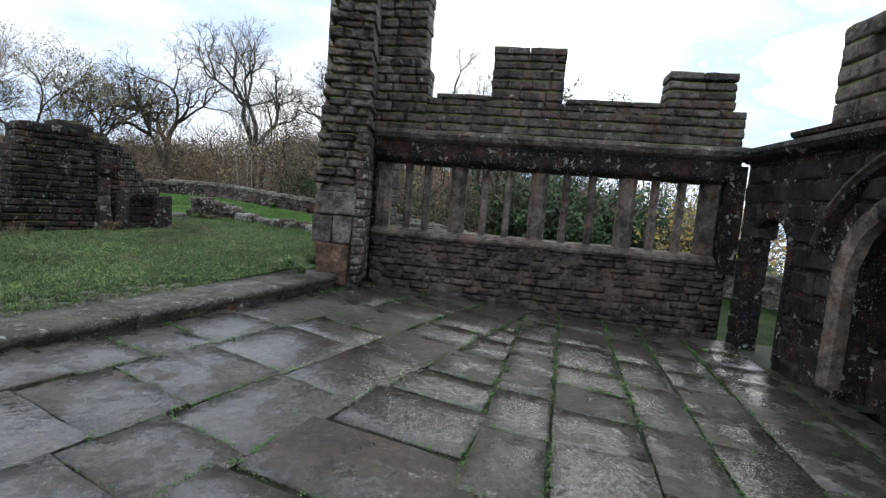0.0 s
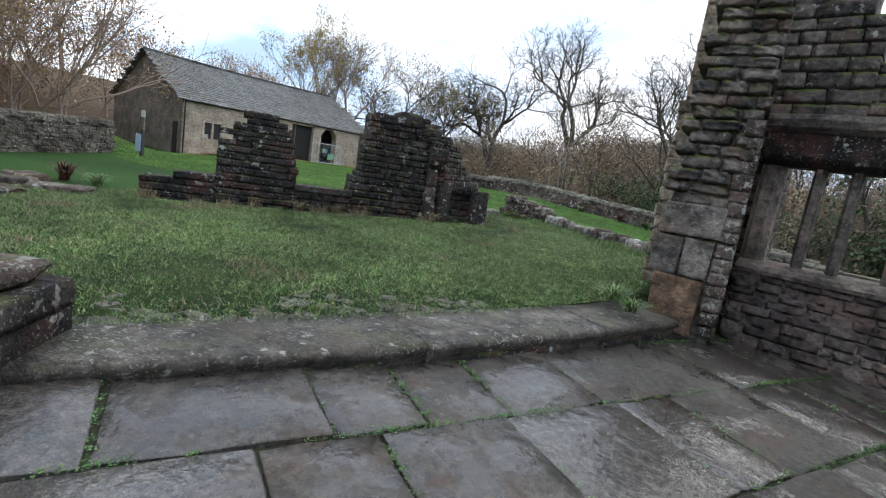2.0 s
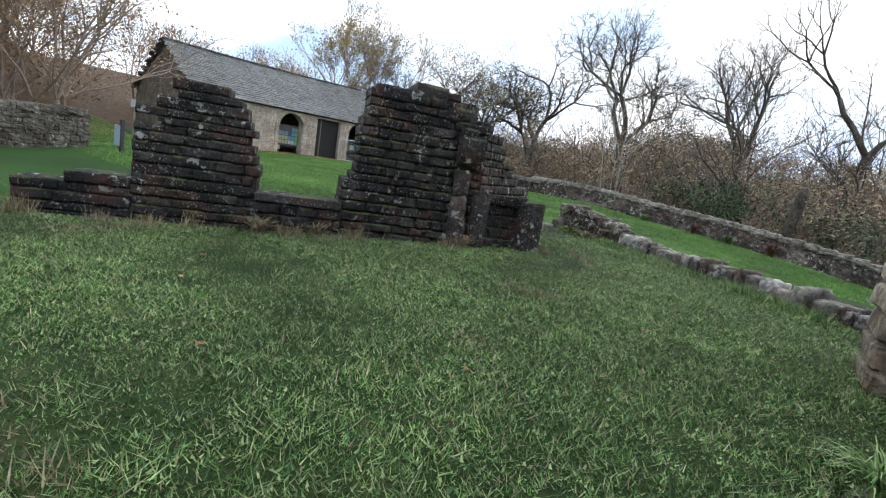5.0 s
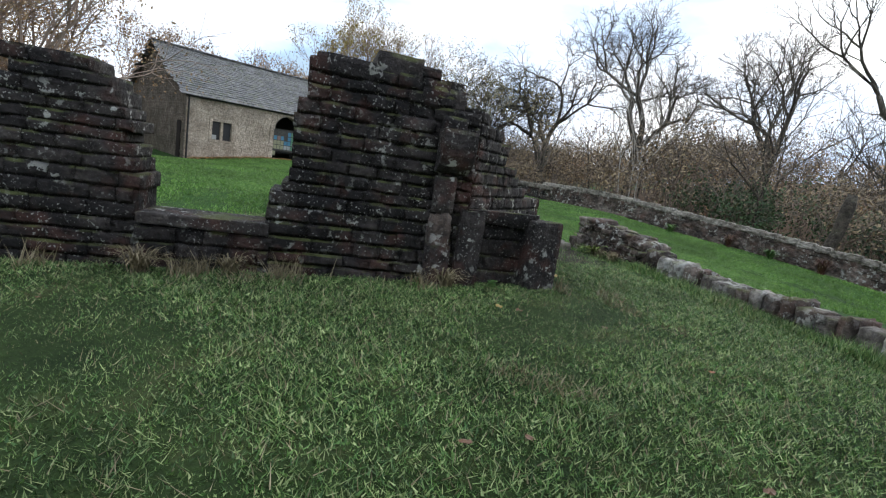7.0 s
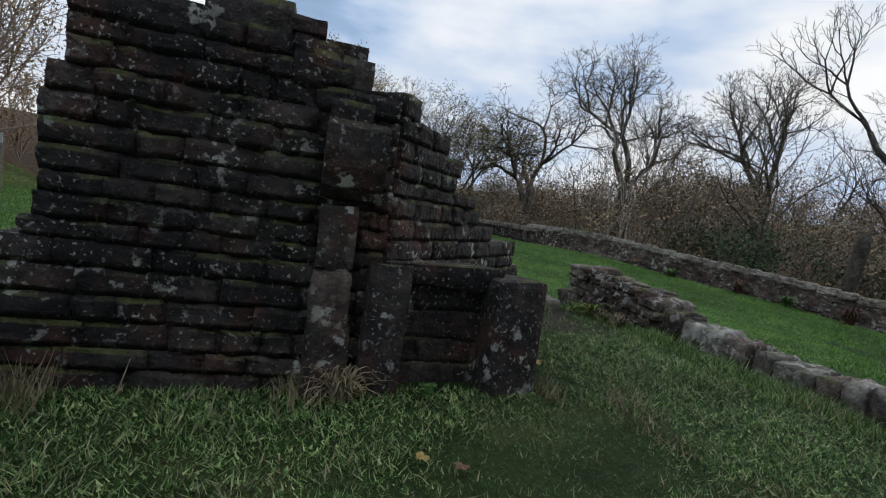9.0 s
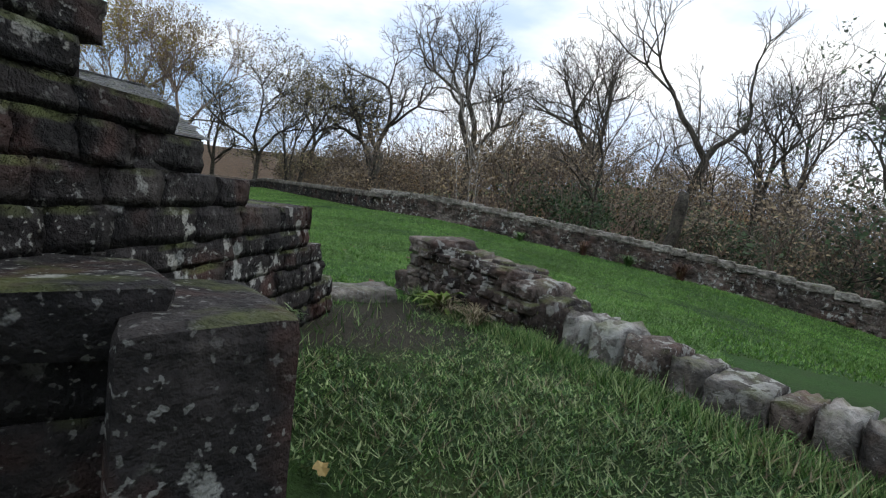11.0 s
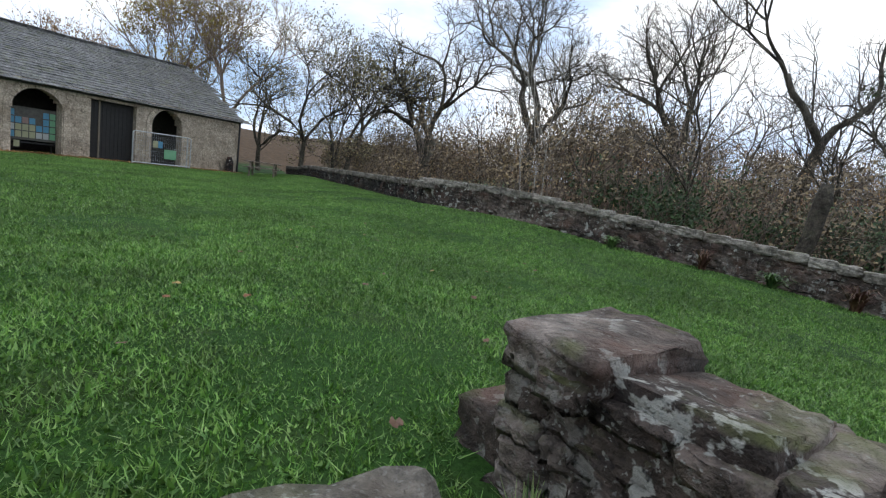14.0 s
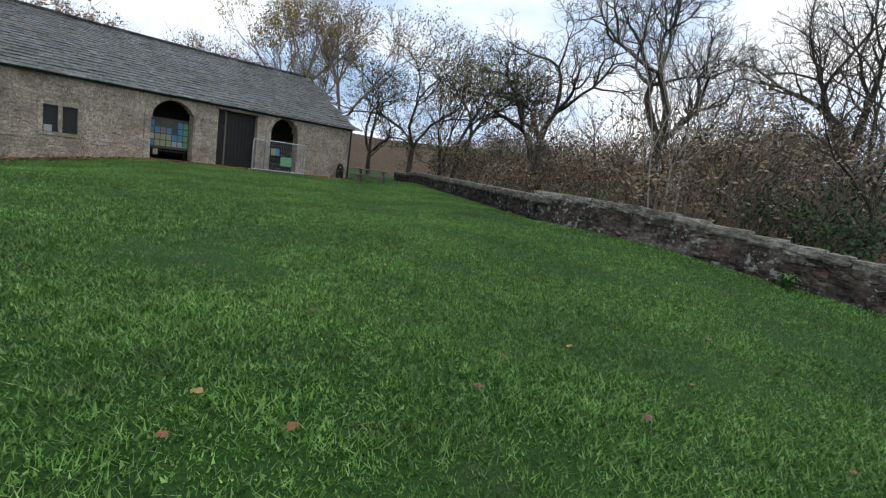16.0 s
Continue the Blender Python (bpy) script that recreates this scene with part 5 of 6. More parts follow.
# ---------------------------------------------------------------- trees
def grow(seed, height, radius, levels=6, spread=0.55, fork=3, up=0.25, trunk=0.3, wiggle=0.12, twist=0.5, minr=0.006):
    """Branches of a bare tree as tapered tubes. Returns vertices, faces, the twig tips and the limb that each face belongs to."""
    r = random.Random(seed)
    V, F, tips, owner = [], [], [], []

    def limb(p, d, length, rad, lev, own=0):
        sides = 7 if lev == 0 else 5 if lev == 1 else 3
        n = 6 if lev == 0 else 4 if lev < 3 else 3
        ring_prev = None
        pts = [p.copy()]
        for i in range(n):
            wg = wiggle * (0.3 if lev == 0 else 1.0)
            d = (d + Vector((r.gauss(0, wg), r.gauss(0, wg), r.gauss(0, wg) + (0.10 if lev == 0 else up * 0.10)))).normalized()
            p = p + d * (length / n)
            pts.append(p.copy())
        end = rad * (0.70 if lev < levels else 0.4)
        for i, q in enumerate(pts):
            t = i / n
            rr_ = max(minr, rad * (1 - t) + end * t)
            if lev == 0 and i == 0:
                rr_ *= 1.45
            dd = (pts[min(i + 1, n)] - pts[max(i - 1, 0)]).normalized()
            u = dd.orthogonal().normalized()
            w = dd.cross(u)
            b = len(V)
            for k in range(sides):
                a = 2 * math.pi * k / sides
                V.append(tuple(q + (u * math.cos(a) + w * math.sin(a)) * rr_))
            if ring_prev is not None:
                for k in range(sides):
                    F.append((ring_prev + k, ring_prev + (k + 1) % sides, b + (k + 1) % sides, b + k))
                    owner.append(own)
            ring_prev = b
        if lev >= levels:
            tips.append(pts[-1])
            return
        kids = fork if lev < 2 else r.choice((2, 3, 3))
        for k in range(kids):
            ang = spread * r.uniform(0.55, 1.35)
            az = 2 * math.pi * (k / kids) + r.uniform(-twist, twist)
            u = d.orthogonal().normalized()
            w = d.cross(u)
            nd = (d * math.cos(ang) + (u * math.cos(az) + w * math.sin(az)) * math.sin(ang))
            nd = (nd + Vector((0, 0, up * 0.25))).normalized()
            limb(pts[-1], nd, length * r.uniform(0.55, 0.80) if lev else height * r.uniform(0.26, 0.36), end * (r.uniform(0.74, 0.96) if lev < 3 else r.uniform(0.62, 0.86)), lev + 1, own if lev else 1 + k)
        # side shoots
        for k in range(2 if lev < levels - 1 else 1):
            if r.random() < 0.75:
                i = r.randint(max(1, n // 2), n)
                ang, az = spread * r.uniform(1.1, 1.9), r.uniform(0, 6.28)
                u = d.orthogonal().normalized()
                w = d.cross(u)
                nd = (d * math.cos(ang) + (u * math.cos(az) + w * math.sin(az)) * math.sin(ang)).normalized()
                limb(pts[i], nd, (length if lev else height * 0.3) * r.uniform(0.4, 0.7), end * r.uniform(0.35, 0.5), min(levels, lev + 2), own if lev else 11 + k)

    limb(Vector((0, 0, -0.3)), Vector((r.uniform(-0.06, 0.06), r.uniform(-0.06, 0.06), 1)).normalized(), height * trunk, radius, 0)
    return V, F, tips, owner


def leaf_cloud(tips, r, per, size, spread, keep=1.0):
    V, F = [], []
    for t in tips:
        if r.random() > keep:
            continue
        for _ in range(per):
            c = t + Vector((r.gauss(0, spread), r.gauss(0, spread), r.gauss(0, spread)))
            a = Vector((r.uniform(-1, 1), r.uniform(-1, 1), r.uniform(-1, 1))).normalized() * size * r.uniform(0.6, 1.3)
            b = a.orthogonal().normalized() * a.length * 0.6
            i = len(V)
            V += [tuple(c - a), tuple(c + b), tuple(c + a), tuple(c - b)]
            F.append((i, i + 1, i + 2, i + 3))
    return V, F




def tree(x, y, height, radius, seed, label, leaves=None, per=3, lsize=0.09, keep=1.0, bark=None, **kw):
    z = land_z(x, y)
    ob = thing("tree", x, y, z, 0, label, "tree")
    V, F, tips, owner = grow(seed, height, radius, **kw)
    zs = max(v[2] for v in V)
    k = height / zs
    V = [(a * k, b * k, c * k) for a, b, c in V]
    tips = [t * k for t in tips]
    for own in sorted(set(owner)):
        sub = [f for f, o in zip(F, owner) if o == own]
        used = {v: i for i, v in enumerate(sorted({v for f in sub for v in f}))}
        nm = "limb" if own else "trunk"
        limb_ob = new(nm, mesh_of(nm, [V[v] for v in used], [tuple(used[v] for v in f) for f in sub], bark or M_BARK, True))
        limb_ob.parent = ob
    if leaves:
        lv, lf = leaf_cloud(tips, random.Random(seed + 5), per, lsize, 0.22, keep)
        c_ = new("crown", mesh_of("crown", lv, lf, leaves))
        c_.parent = ob
    return ob


OAK = "bare grey spreading oak beyond the field wall"
tree(-18.8, 47.0, 17.0, 0.58, 102, OAK, levels=7, minr=0.014, spread=0.62, trunk=0.40, wiggle=0.16, fork=3)
tree(-9.9, 47.0, 15.0, 0.50, 152, OAK, levels=7, minr=0.014, spread=0.58, trunk=0.44, wiggle=0.14, fork=3)
tree(-26.4, 46.0, 14.8, 0.58, 103, "bare twisted oak with heavy low limbs", levels=7, minr=0.014, spread=0.66, trunk=0.26, wiggle=0.22, fork=3)
tree(-3.5, 47.0, 17.2, 0.46, 104, "bare forked tree with a sinuous trunk", levels=6, minr=0.014, spread=0.45, trunk=0.42, wiggle=0.2, fork=2)
tree(0.6, 47.0, 14.6, 0.32, 105, "slim bare tree with drooping side boughs", levels=6, minr=0.013, spread=0.55, trunk=0.5, wiggle=0.12)
tree(2.2, 47.0, 15.6, 0.34, 106, "slim bare tree with drooping side boughs", levels=6, minr=0.013, spread=0.5, trunk=0.5, wiggle=0.12)
TW = "half-bare tree with a haze of thin olive leaves"
tree(-36.0, 43.0, 12.4, 0.28, 107, TW, M_LEAFT, 4, 0.07, 0.9, levels=6, minr=0.013, spread=0.5, trunk=0.3, wiggle=0.18)
tree(-31.6, 43.0, 12.0, 0.28, 108, TW, M_LEAFT, 4, 0.07, 0.9, levels=6, minr=0.013, spread=0.48, trunk=0.3, wiggle=0.16)
tree(-40.0, 42.5, 9.4, 0.24, 109, TW, M_LEAFT, 3, 0.07, 0.8, levels=6, minr=0.013, spread=0.55, trunk=0.25, wiggle=0.2)
tree(-34.0, 44.5, 12.2, 0.24, 110, TW, M_LEAFT, 3, 0.07, 0.8, levels=6, minr=0.013, spread=0.5, trunk=0.3)
tree(-43.5, 36.5, 14.5, 0.24, 111, "tall yellowing tree behind the barn roof", M_LEAFY, 5, 0.07, 1.0, bark=M_TWIG, levels=6, minr=0.013, spread=0.34, trunk=0.25, up=0.5)
tree(-42.2, 37.5, 14.0, 0.22, 112, "tall yellowing tree behind the barn roof", M_LEAFY, 5, 0.07, 1.0, bark=M_TWIG, levels=6, minr=0.013, spread=0.34, trunk=0.3, up=0.5)
tree(-40.6, 39.5, 14.0, 0.24, 113, "tall bare tree behind the barn roof", M_LEAFY, 2, 0.06, 0.7, bark=M_TWIG, levels=6, minr=0.013, spread=0.38, trunk=0.3, up=0.4)
tree(8.6, 47.0, 17.0, 0.3, 114, "dark conifer at the wood's edge", M_LEAFG, 7, 0.16, 1.0, levels=5, spread=0.8, trunk=0.75, up=-0.3)
tree(14.0, 34.0, 12.0, 0.25, 115, "bare tree beyond the porch wall", levels=6, minr=0.013, spread=0.6, trunk=0.3, wiggle=0.18)
tree(12.5, 24.0, 6.0, 0.18, 116, "yellow-leaved tree beyond the hall window", M_LEAFY, 4, 0.1, 1.0, levels=5, spread=0.55, trunk=0.2)
tree(3.0, 31.0, 11.0, 0.22, 117, "bare tree behind the hall wall", levels=6, minr=0.013, spread=0.6, trunk=0.35, wiggle=0.16)
tree(5.5, 28.5, 6.5, 0.3, 118, "dark evergreen tree behind the hall window", M_LEAFG, 6, 0.14, 1.0, levels=5, spread=0.6, trunk=0.15)
tree(9.5, 28.0, 6.5, 0.25, 131, "dark evergreen tree behind the hall window", M_LEAFG, 6, 0.14, 1.0, levels=5, spread=0.6, trunk=0.15)
tree(12.5, 29.0, 6.5, 0.3, 119, "dark evergreen tree behind the hall window", M_LEAFG, 6, 0.14, 1.0, levels=5, spread=0.6, trunk=0.15)
for x, y, h, sd in ((-14.3, 34.0, 9.5, 121), (-13.9, 34.3, 8.5, 122), (-13.4, 34.0, 9.0, 123)):
    tree(x, y, h, 0.055, sd, "slender pale birch stems behind the field wall", bark=M_BIRCH, levels=4, spread=0.3, trunk=0.6, minr=0.004)
snag = thing("dead_snag", -4.7, 31.5, land_z(-4.7, 31.5), 0, "dead broken trunk leaning over the field wall", "dead tree")
part("trunk", tube([(-0.5, 0, -0.4), (-0.3, 0, 0.9), (0.1, 0.1, 2.4), (0.22, 0.1, 3.6), (0.25, 0.1, 4.1)], [0.24, 0.2, 0.22, 0.24, 0.16], 9), M_BARK, snag, smooth=True)


def woodland(name, label, spots, seed, kinds, mat, leafmat=None, keep=0.0, lsize=0.08, per=1, trunk=0.22):
    r = random.Random(seed)
    protos = []
    for k in range(kinds):
        V, F, tips, _ = grow(seed * 31 + k, 8.0, 0.085, levels=4, spread=0.46, trunk=trunk, wiggle=0.16, fork=3, minr=0.008)
        V = np.array(V) * (8.0 / max(v[2] for v in V))
        protos.append((V, F, tips))
    vs, fs, base, lv, lf = [], [], 0, [], []
    for x, y, h in spots:
        V, F, tips = protos[r.randrange(kinds)]
        a, k = r.uniform(0, 6.28), h / 8.0
        c, s = math.cos(a) * k, math.sin(a) * k
        gz = land_z(x, y)
        vs.append(np.stack([V[:, 0] * c - V[:, 1] * s + x, V[:, 0] * s + V[:, 1] * c + y, V[:, 2] * k + gz], 1))
        fs += [tuple(i + base for i in f) for f in F]
        base += len(V)
        if leafmat and keep:
            tt = [Vector((t.x * c - t.y * s + x, t.x * s + t.y * c + y, t.z * k + gz)) for t in tips]
            a_, b_ = leaf_cloud(tt, r, per, lsize, 0.25, keep)
            o = len(lv)
            lv += a_
            lf += [tuple(i + o for i in f) for f in b_]
    ob = tagged(new(name, mesh_of(name, np.concatenate(vs).tolist(), fs, mat)), label, "woodland", kind="stuff")
    if lv:
        c_ = new("leaves", mesh_of("leaves", lv, lf, leafmat))
        c_.parent = ob
    return ob


rw = random.Random(70)
spots = []
while len(spots) < 170:
    x = rw.uniform(-48, 18)
    y = wall_line_y(x) + rw.uniform(3.5, 40)
    if x < -30 and y < 44:
        continue
    spots.append((x, y, rw.uniform(3.5, 7.0)))
woodland("far_woodland", "dense brown thicket of bare saplings behind the field wall", spots, 71, 5, M_THICKET, M_BRUSH, 0.95, 0.078, 5)
spots = [(rw.uniform(-46, 18), 0, rw.uniform(4, 7.5)) for _ in range(90)]
spots = [(x, wall_line_y(x) + rw.uniform(20, 44), h) for x, y, h in spots]
woodland("russet_woodland", "russet and yellow leaved undergrowth trees in the wood", spots, 72, 4, M_THICKET, M_LEAFO, 0.9, 0.075, 4, 0.12)
spots = []
while len(spots) < 145:
    x, y = rw.uniform(-52, -24.5), rw.uniform(-8, 17)
    if -x - 24.5 - 0.15 * y > (3.5 if y > 7 else 0) and not (x > -48 and y > 12.5):
        spots.append((x, y, rw.uniform(6, 11)))
woodland("hillside_woodland", "rusty brown woodland with clinging leaves on the hillside", spots, 73, 4, M_TWIG, M_BEECH, 1.0, 0.065, 6, 0.12)
spots = [(rw.uniform(-62, -49), rw.uniform(15, 46), rw.uniform(7, 10)) for _ in range(20)]
woodland("ridge_woodland", "russet beech wood behind the barn", spots, 74, 4, M_TWIG, M_BEECH, 1.0, 0.10, 5, 0.15)
spots = [(rw.uniform(-44, 16), 0, rw.uniform(8.0, 11.5)) for _ in range(32)]
spots = [(x, wall_line_y(x) + rw.uniform(10, 40), h) for x, y, h in spots]
woodland("slim_bare_trees", "slim dark bare trees standing through the thicket", spots, 78, 4, M_BARK, trunk=0.42)
spots = [(rw.uniform(-13, 10), 0, rw.uniform(2.5, 4.5)) for _ in range(40)]
spots = [(x, wall_line_y(x) + rw.uniform(9, 18), h) for x, y, h in spots]
woodland("dark_undergrowth", "dark evergreen undergrowth on the bank", spots, 75, 3, M_TWIG, M_LEAFG, 1.0, 0.09, 4, 0.1)
spots = [(rw.uniform(2.8, 22), rw.uniform(27.5, 34.0), rw.uniform(6.0, 8.5)) for _ in range(60)]
woodland("evergreen_thicket", "dark evergreen thicket beyond the hall window", spots, 76, 3, M_TWIG, M_LEAFG, 1.0, 0.13, 6, 0.1)
spots = [(rw.uniform(9, 22), rw.uniform(-4, 19), rw.uniform(3.0, 5.0)) for _ in range(22)]
woodland("lane_thicket", "brown hedge beyond the porch", spots, 77, 3, M_TWIG, M_LEAFY, 0.8, 0.1, 2)

# ---------------------------------------------------------------- turf, tufts, weeds and fallen leaves
def blades(name, pts, hmin, hmax, w, mat, label, lean=0.5, seed=1, parent=None):
    """Grass as single bent blades at the points given."""
    r = np.random.default_rng(seed)
    p = np.array(pts)
    n = len(p)
    a = r.uniform(0, 2 * math.pi, n)
    lump = np.sin(p[:, 0] * 5.1 + 1.7 * np.sin(p[:, 1] * 3.3)) * np.sin(p[:, 1] * 4.7 + 1.9 * np.sin(p[:, 0] * 2.9))
    h = r.uniform(hmin, hmax, n) * (1 + 0.35 * lump)
    ww = r.uniform(0.6, 1.4, n) * w
    side = np.stack([np.cos(a), np.sin(a), np.zeros(n)], 1) * ww[:, None]
    b = r.uniform(0, 2 * math.pi, n)
    ln = r.uniform(0.1, 1.0, n) * lean * h
    tip = p + np.stack([np.cos(b) * ln, np.sin(b) * ln, h], 1)
    v = np.stack([p - side, p + side, tip], 1).reshape(-1, 3)
    me = bpy.data.meshes.new(name)
    me.vertices.add(3 * n)
    me.vertices.foreach_set("co", v.ravel())
    me.loops.add(3 * n)
    me.loops.foreach_set("vertex_index", np.arange(3 * n, dtype=np.int32))
    me.polygons.add(n)
    me.polygons.foreach_set("loop_start", np.arange(0, 3 * n, 3, dtype=np.int32))
    me.update(calc_edges=True)
    me.materials.append(mat)
    ob = new(name, me)
    if parent:
        ob.parent = parent
    else:
        tagged(ob, label, "grass", kind="stuff")
    return ob


def ruin_side(x, y):
    """How far to the field side of the long ruin's line."""
    return (x + 9.9) * -0.82 + (y - 7.1) * 0.573


def on_lawn(x, y):
    if y < 8.5 and x > kerb_x(y) - 0.66:
        return False
    if y >= 8.5 and x > -2.45:
        return False
    if y < 3.0 and x > -4.6:
        return False
    if ruin_side(x, y) > -0.02 and y < 12.2 and x > -10.6:
        return False
    return True


def footing_d(x, y):
    return (x + 6.45) * 0.564 + (y - 15.05) * 0.826


rg = random.Random(80)
hall_pts, field_pts, far_pts, straw_pts = [], [], [], []
while len(hall_pts) < 300000:
    x, y = rg.uniform(-11.5, -1.9), rg.uniform(1.5, 15.0)
    if on_lawn(x, y) and footing_d(x, y) < 0 and not (x < -7.6 and y > 12) and rg.random() > 0.9 * bare_f(x, y):
        bare = noise.noise((x * 0.9, y * 0.9, 3.0))
        near_kerb = kerb_x(y) - 0.4 - x if y < 8 else 9
        if near_kerb < 1.0 and y < 6.8 and rg.random() < 0.55 + 0.4 * noise.noise((x * 3, y * 3, 1)):
            continue
        if bare > 0.42 and rg.random() < 0.25:
            straw_pts.append((x, y, land_z(x, y) + 0.02))
            continue
        hall_pts.append((x, y, land_z(x, y)))
while len(field_pts) < 230000:
    x, y = rg.uniform(-18, -5), rg.uniform(12.2, 25)
    d = math.hypot(x + 8.4, y - 15.0)
    if rg.random() < min(1.0, 20.0 / (d * d + 1)) and (x < -7.9 or footing_d(x, y) > 0.25):
        if -8.2 < x < -6.2 and -0.1 < (x + 8.05) * 0.454 + (y - 15.42) * 0.891 < 0.7:
            continue
        if rg.random() < bare_f(x, y):
            continue
        if x > -7.95 and y < 15.0:
            continue
        field_pts.append((x, y, land_z(x, y)))
while len(far_pts) < 420000:
    x, y = rg.uniform(-32.5, 4), rg.uniform(9, 38)
    if y < wall_line_y(x) - 0.3 and (ruin_side(x, y) > 0.6 or y > 13) and (x < -8.3 or footing_d(x, y) > 0.3 and y > 16):
        far_pts.append((x, y, land_z(x, y)))
blades("lawn_grass", hall_pts, 0.012, 0.050, 0.0034, M_GRASSD, "short dull green lawn grass with yellowed blades", 2.0, 81)
blades("lawn_clover", [(x + rg.uniform(-0.02, 0.02), y + rg.uniform(-0.02, 0.02), z + 0.008) for x, y, z in hall_pts[::4]], 0.006, 0.026, 0.0085, M_GRASSD, "small broad-leaved plants among the lawn grass", 1.6, 87)
blades("meadow_grass", field_pts, 0.015, 0.050, 0.0034, M_GRASSB, "lush bright green wet grass of the field", 2.0, 82)
blades("meadow_clover", [(x + rg.uniform(-0.02, 0.02), y + rg.uniform(-0.02, 0.02), z + 0.008) for x, y, z in field_pts[::5]], 0.006, 0.024, 0.0085, M_GRASSB, "small broad-leaved plants among the field grass", 1.6, 88)
blades("distant_grass", far_pts, 0.02, 0.050, 0.010, M_GRASSB, "bright green grass of the far field", 0.8, 83)
blades("yellowed_grass", straw_pts + [(x + rg.uniform(-0.1, 0.1), y, z) for x, y, z in rg.sample(hall_pts, 15000)], 0.03, 0.08, 0.004, M_STRAW, "yellowed dead grass among the lawn", 1.5, 84)

# long grass against the wall feet
foot = []
for k in range(5200):
    s = rg.uniform(-1.3, 5.8)
    o = -abs(rg.gauss(0, 0.16)) - 0.02
    clump = noise.noise((s * 2.3, 0, 5))
    if clump > 0.05 + 0.3 * rg.random():
        x, y = -9.9 + 0.573 * s + 0.82 * o, 7.1 + 0.82 * s + 0.573 * o * -1
        x, y = -9.9 + 0.573 * s - 0.82 * o, 7.1 + 0.82 * s + 0.573 * o
        foot.append((x, y, land_z(x, y)))
blades("wall_foot_grass", foot, 0.06, 0.22, 0.005, M_STRAW, "long straw-coloured grass along the wall foot", 0.9, 85)
foot2 = []
for k in range(5000):
    a = rg.uniform(0, 1)
    x, y = -6.6 + 4.0 * a - 0.30 + rg.gauss(0, 0.10), 15.05 - 2.7 * a - 0.36 + rg.gauss(0, 0.10)
    foot2.append((x, y, land_z(x, y)))
for k in range(1500):
    x = rg.uniform(-7.9, -6.5)
    y = 15.40 - 0.51 * (x + 8.05) - abs(rg.gauss(0, 0.10))
    foot2.append((x, y, land_z(x, y)))
for k in range(220):
    x, y = rg.gauss(-8.15, 0.22), rg.gauss(13.6, 0.5)
    foot2.append((x + 0.35, y, land_z(x, y)))
blades("rough_grass", foot2, 0.04, 0.15, 0.005, M_GRASSD, "rough green grass along the low wall", 1.1, 86)


def tuft(x, y, n, h, spread, mat, label, name="grass_tuft", w=0.006, category="grass tuft", droop=1.2):
    r = random.Random(int(x * 100 + y * 7))
    z = land_z(x, y)
    V, F = [], []
    for k in range(n):
        a = r.uniform(0, 6.28)
        hh = h * r.uniform(0.5, 1.1)
        out = spread * r.uniform(0.3, 1.0)
        bx, by = r.gauss(0, 0.03), r.gauss(0, 0.03)
        sx, sy = -math.sin(a) * w, math.cos(a) * w
        prev = None
        for i in range(5):
            t = i / 4
            rad = out * t ** 1.1
            zz = hh * (t * (2 - t) if droop < 1.1 else 2.2 * t - 1.55 * t * t)
            ww = (1 - t * 0.85) * (1 + 1.2 * t * (1 - t))
            c = (bx + math.cos(a) * rad, by + math.sin(a) * rad, zz)
            i0 = len(V)
            V += [(c[0] - sx * ww, c[1] - sy * ww, c[2]), (c[0] + sx * ww, c[1] + sy * ww, c[2])]
            if prev is not None:
                F.append((prev, prev + 1, i0 + 1, i0))
            prev = i0
    ob = new(name, mesh_of(name, V, F, mat))
    ob.matrix_world = pose(x, y, z)
    return tagged(ob, label, category)


fern = thing("fern", -7.46, 14.95, land_z(-7.46, 14.95) + 0.02, 0, "bright yellow-green strap-leaved fern growing from the low wall", "fern")
rf = random.Random(141)
for k in range(24):
    a, L, w = 6.283 * k / 24 + rf.uniform(-0.15, 0.15), rf.uniform(0.22, 0.38), rf.uniform(0.018, 0.028)
    lift = rf.uniform(0.35, 1.25)
    bm = bmesh.new()
    prev = None
    for i in range(7):
        t = i / 6
        reach, up = L * t * math.cos(lift * (1 - 0.45 * t)), L * (math.sin(lift) * t - 0.42 * t * t * t)
        ww = w * (0.45 + 1.5 * t) * (1 - t ** 3) + 0.001
        wave = 0.010 * math.sin(i * 2.1 + k)
        row = [bm.verts.new((math.cos(a) * reach - math.sin(a) * q * ww, math.sin(a) * reach + math.cos(a) * q * ww, up + (0.008 + wave if q else 0.0))) for q in (-1, 0, 1)]
        if prev:
            for q in range(2):
                bm.faces.new((prev[q], prev[q + 1], row[q + 1], row[q]))
        prev = row
    part("frond", bm, M_FERN, fern, smooth=True)
tuft(-7.38, 14.90, 110, 0.2, 0.36, M_STRAW, "drooping straw-coloured grass tuft under the fern")
tuft(-7.05, 14.70, 90, 0.20, 0.36, M_STRAW, "dry drooping grass tuft beside the low wall")
tuft(-8.0, 13.25, 140, 0.32, 0.34, M_GRASSD, "long green grass tuft at the wall's end")
tuft(-7.25, 10.62, 110, 0.26, 0.32, M_STRAW, "dry grass tuft at the foot of the ruin")
tuft(-8.85, 8.25, 120, 0.28, 0.34, M_STRAW, "dry grass tuft at the foot of the ruin")
tuft(-8.55, 8.95, 90, 0.24, 0.3, M_STRAW, "dry grass tuft at the foot of the ruin")
tuft(-2.55, 8.05, 160, 0.26, 0.42, M_GRASSD, "long green grass tuft beside the pier")
tuft(-2.25, 7.75, 120, 0.2, 0.36, M_GRASSD, "long green grass tuft beside the pier")
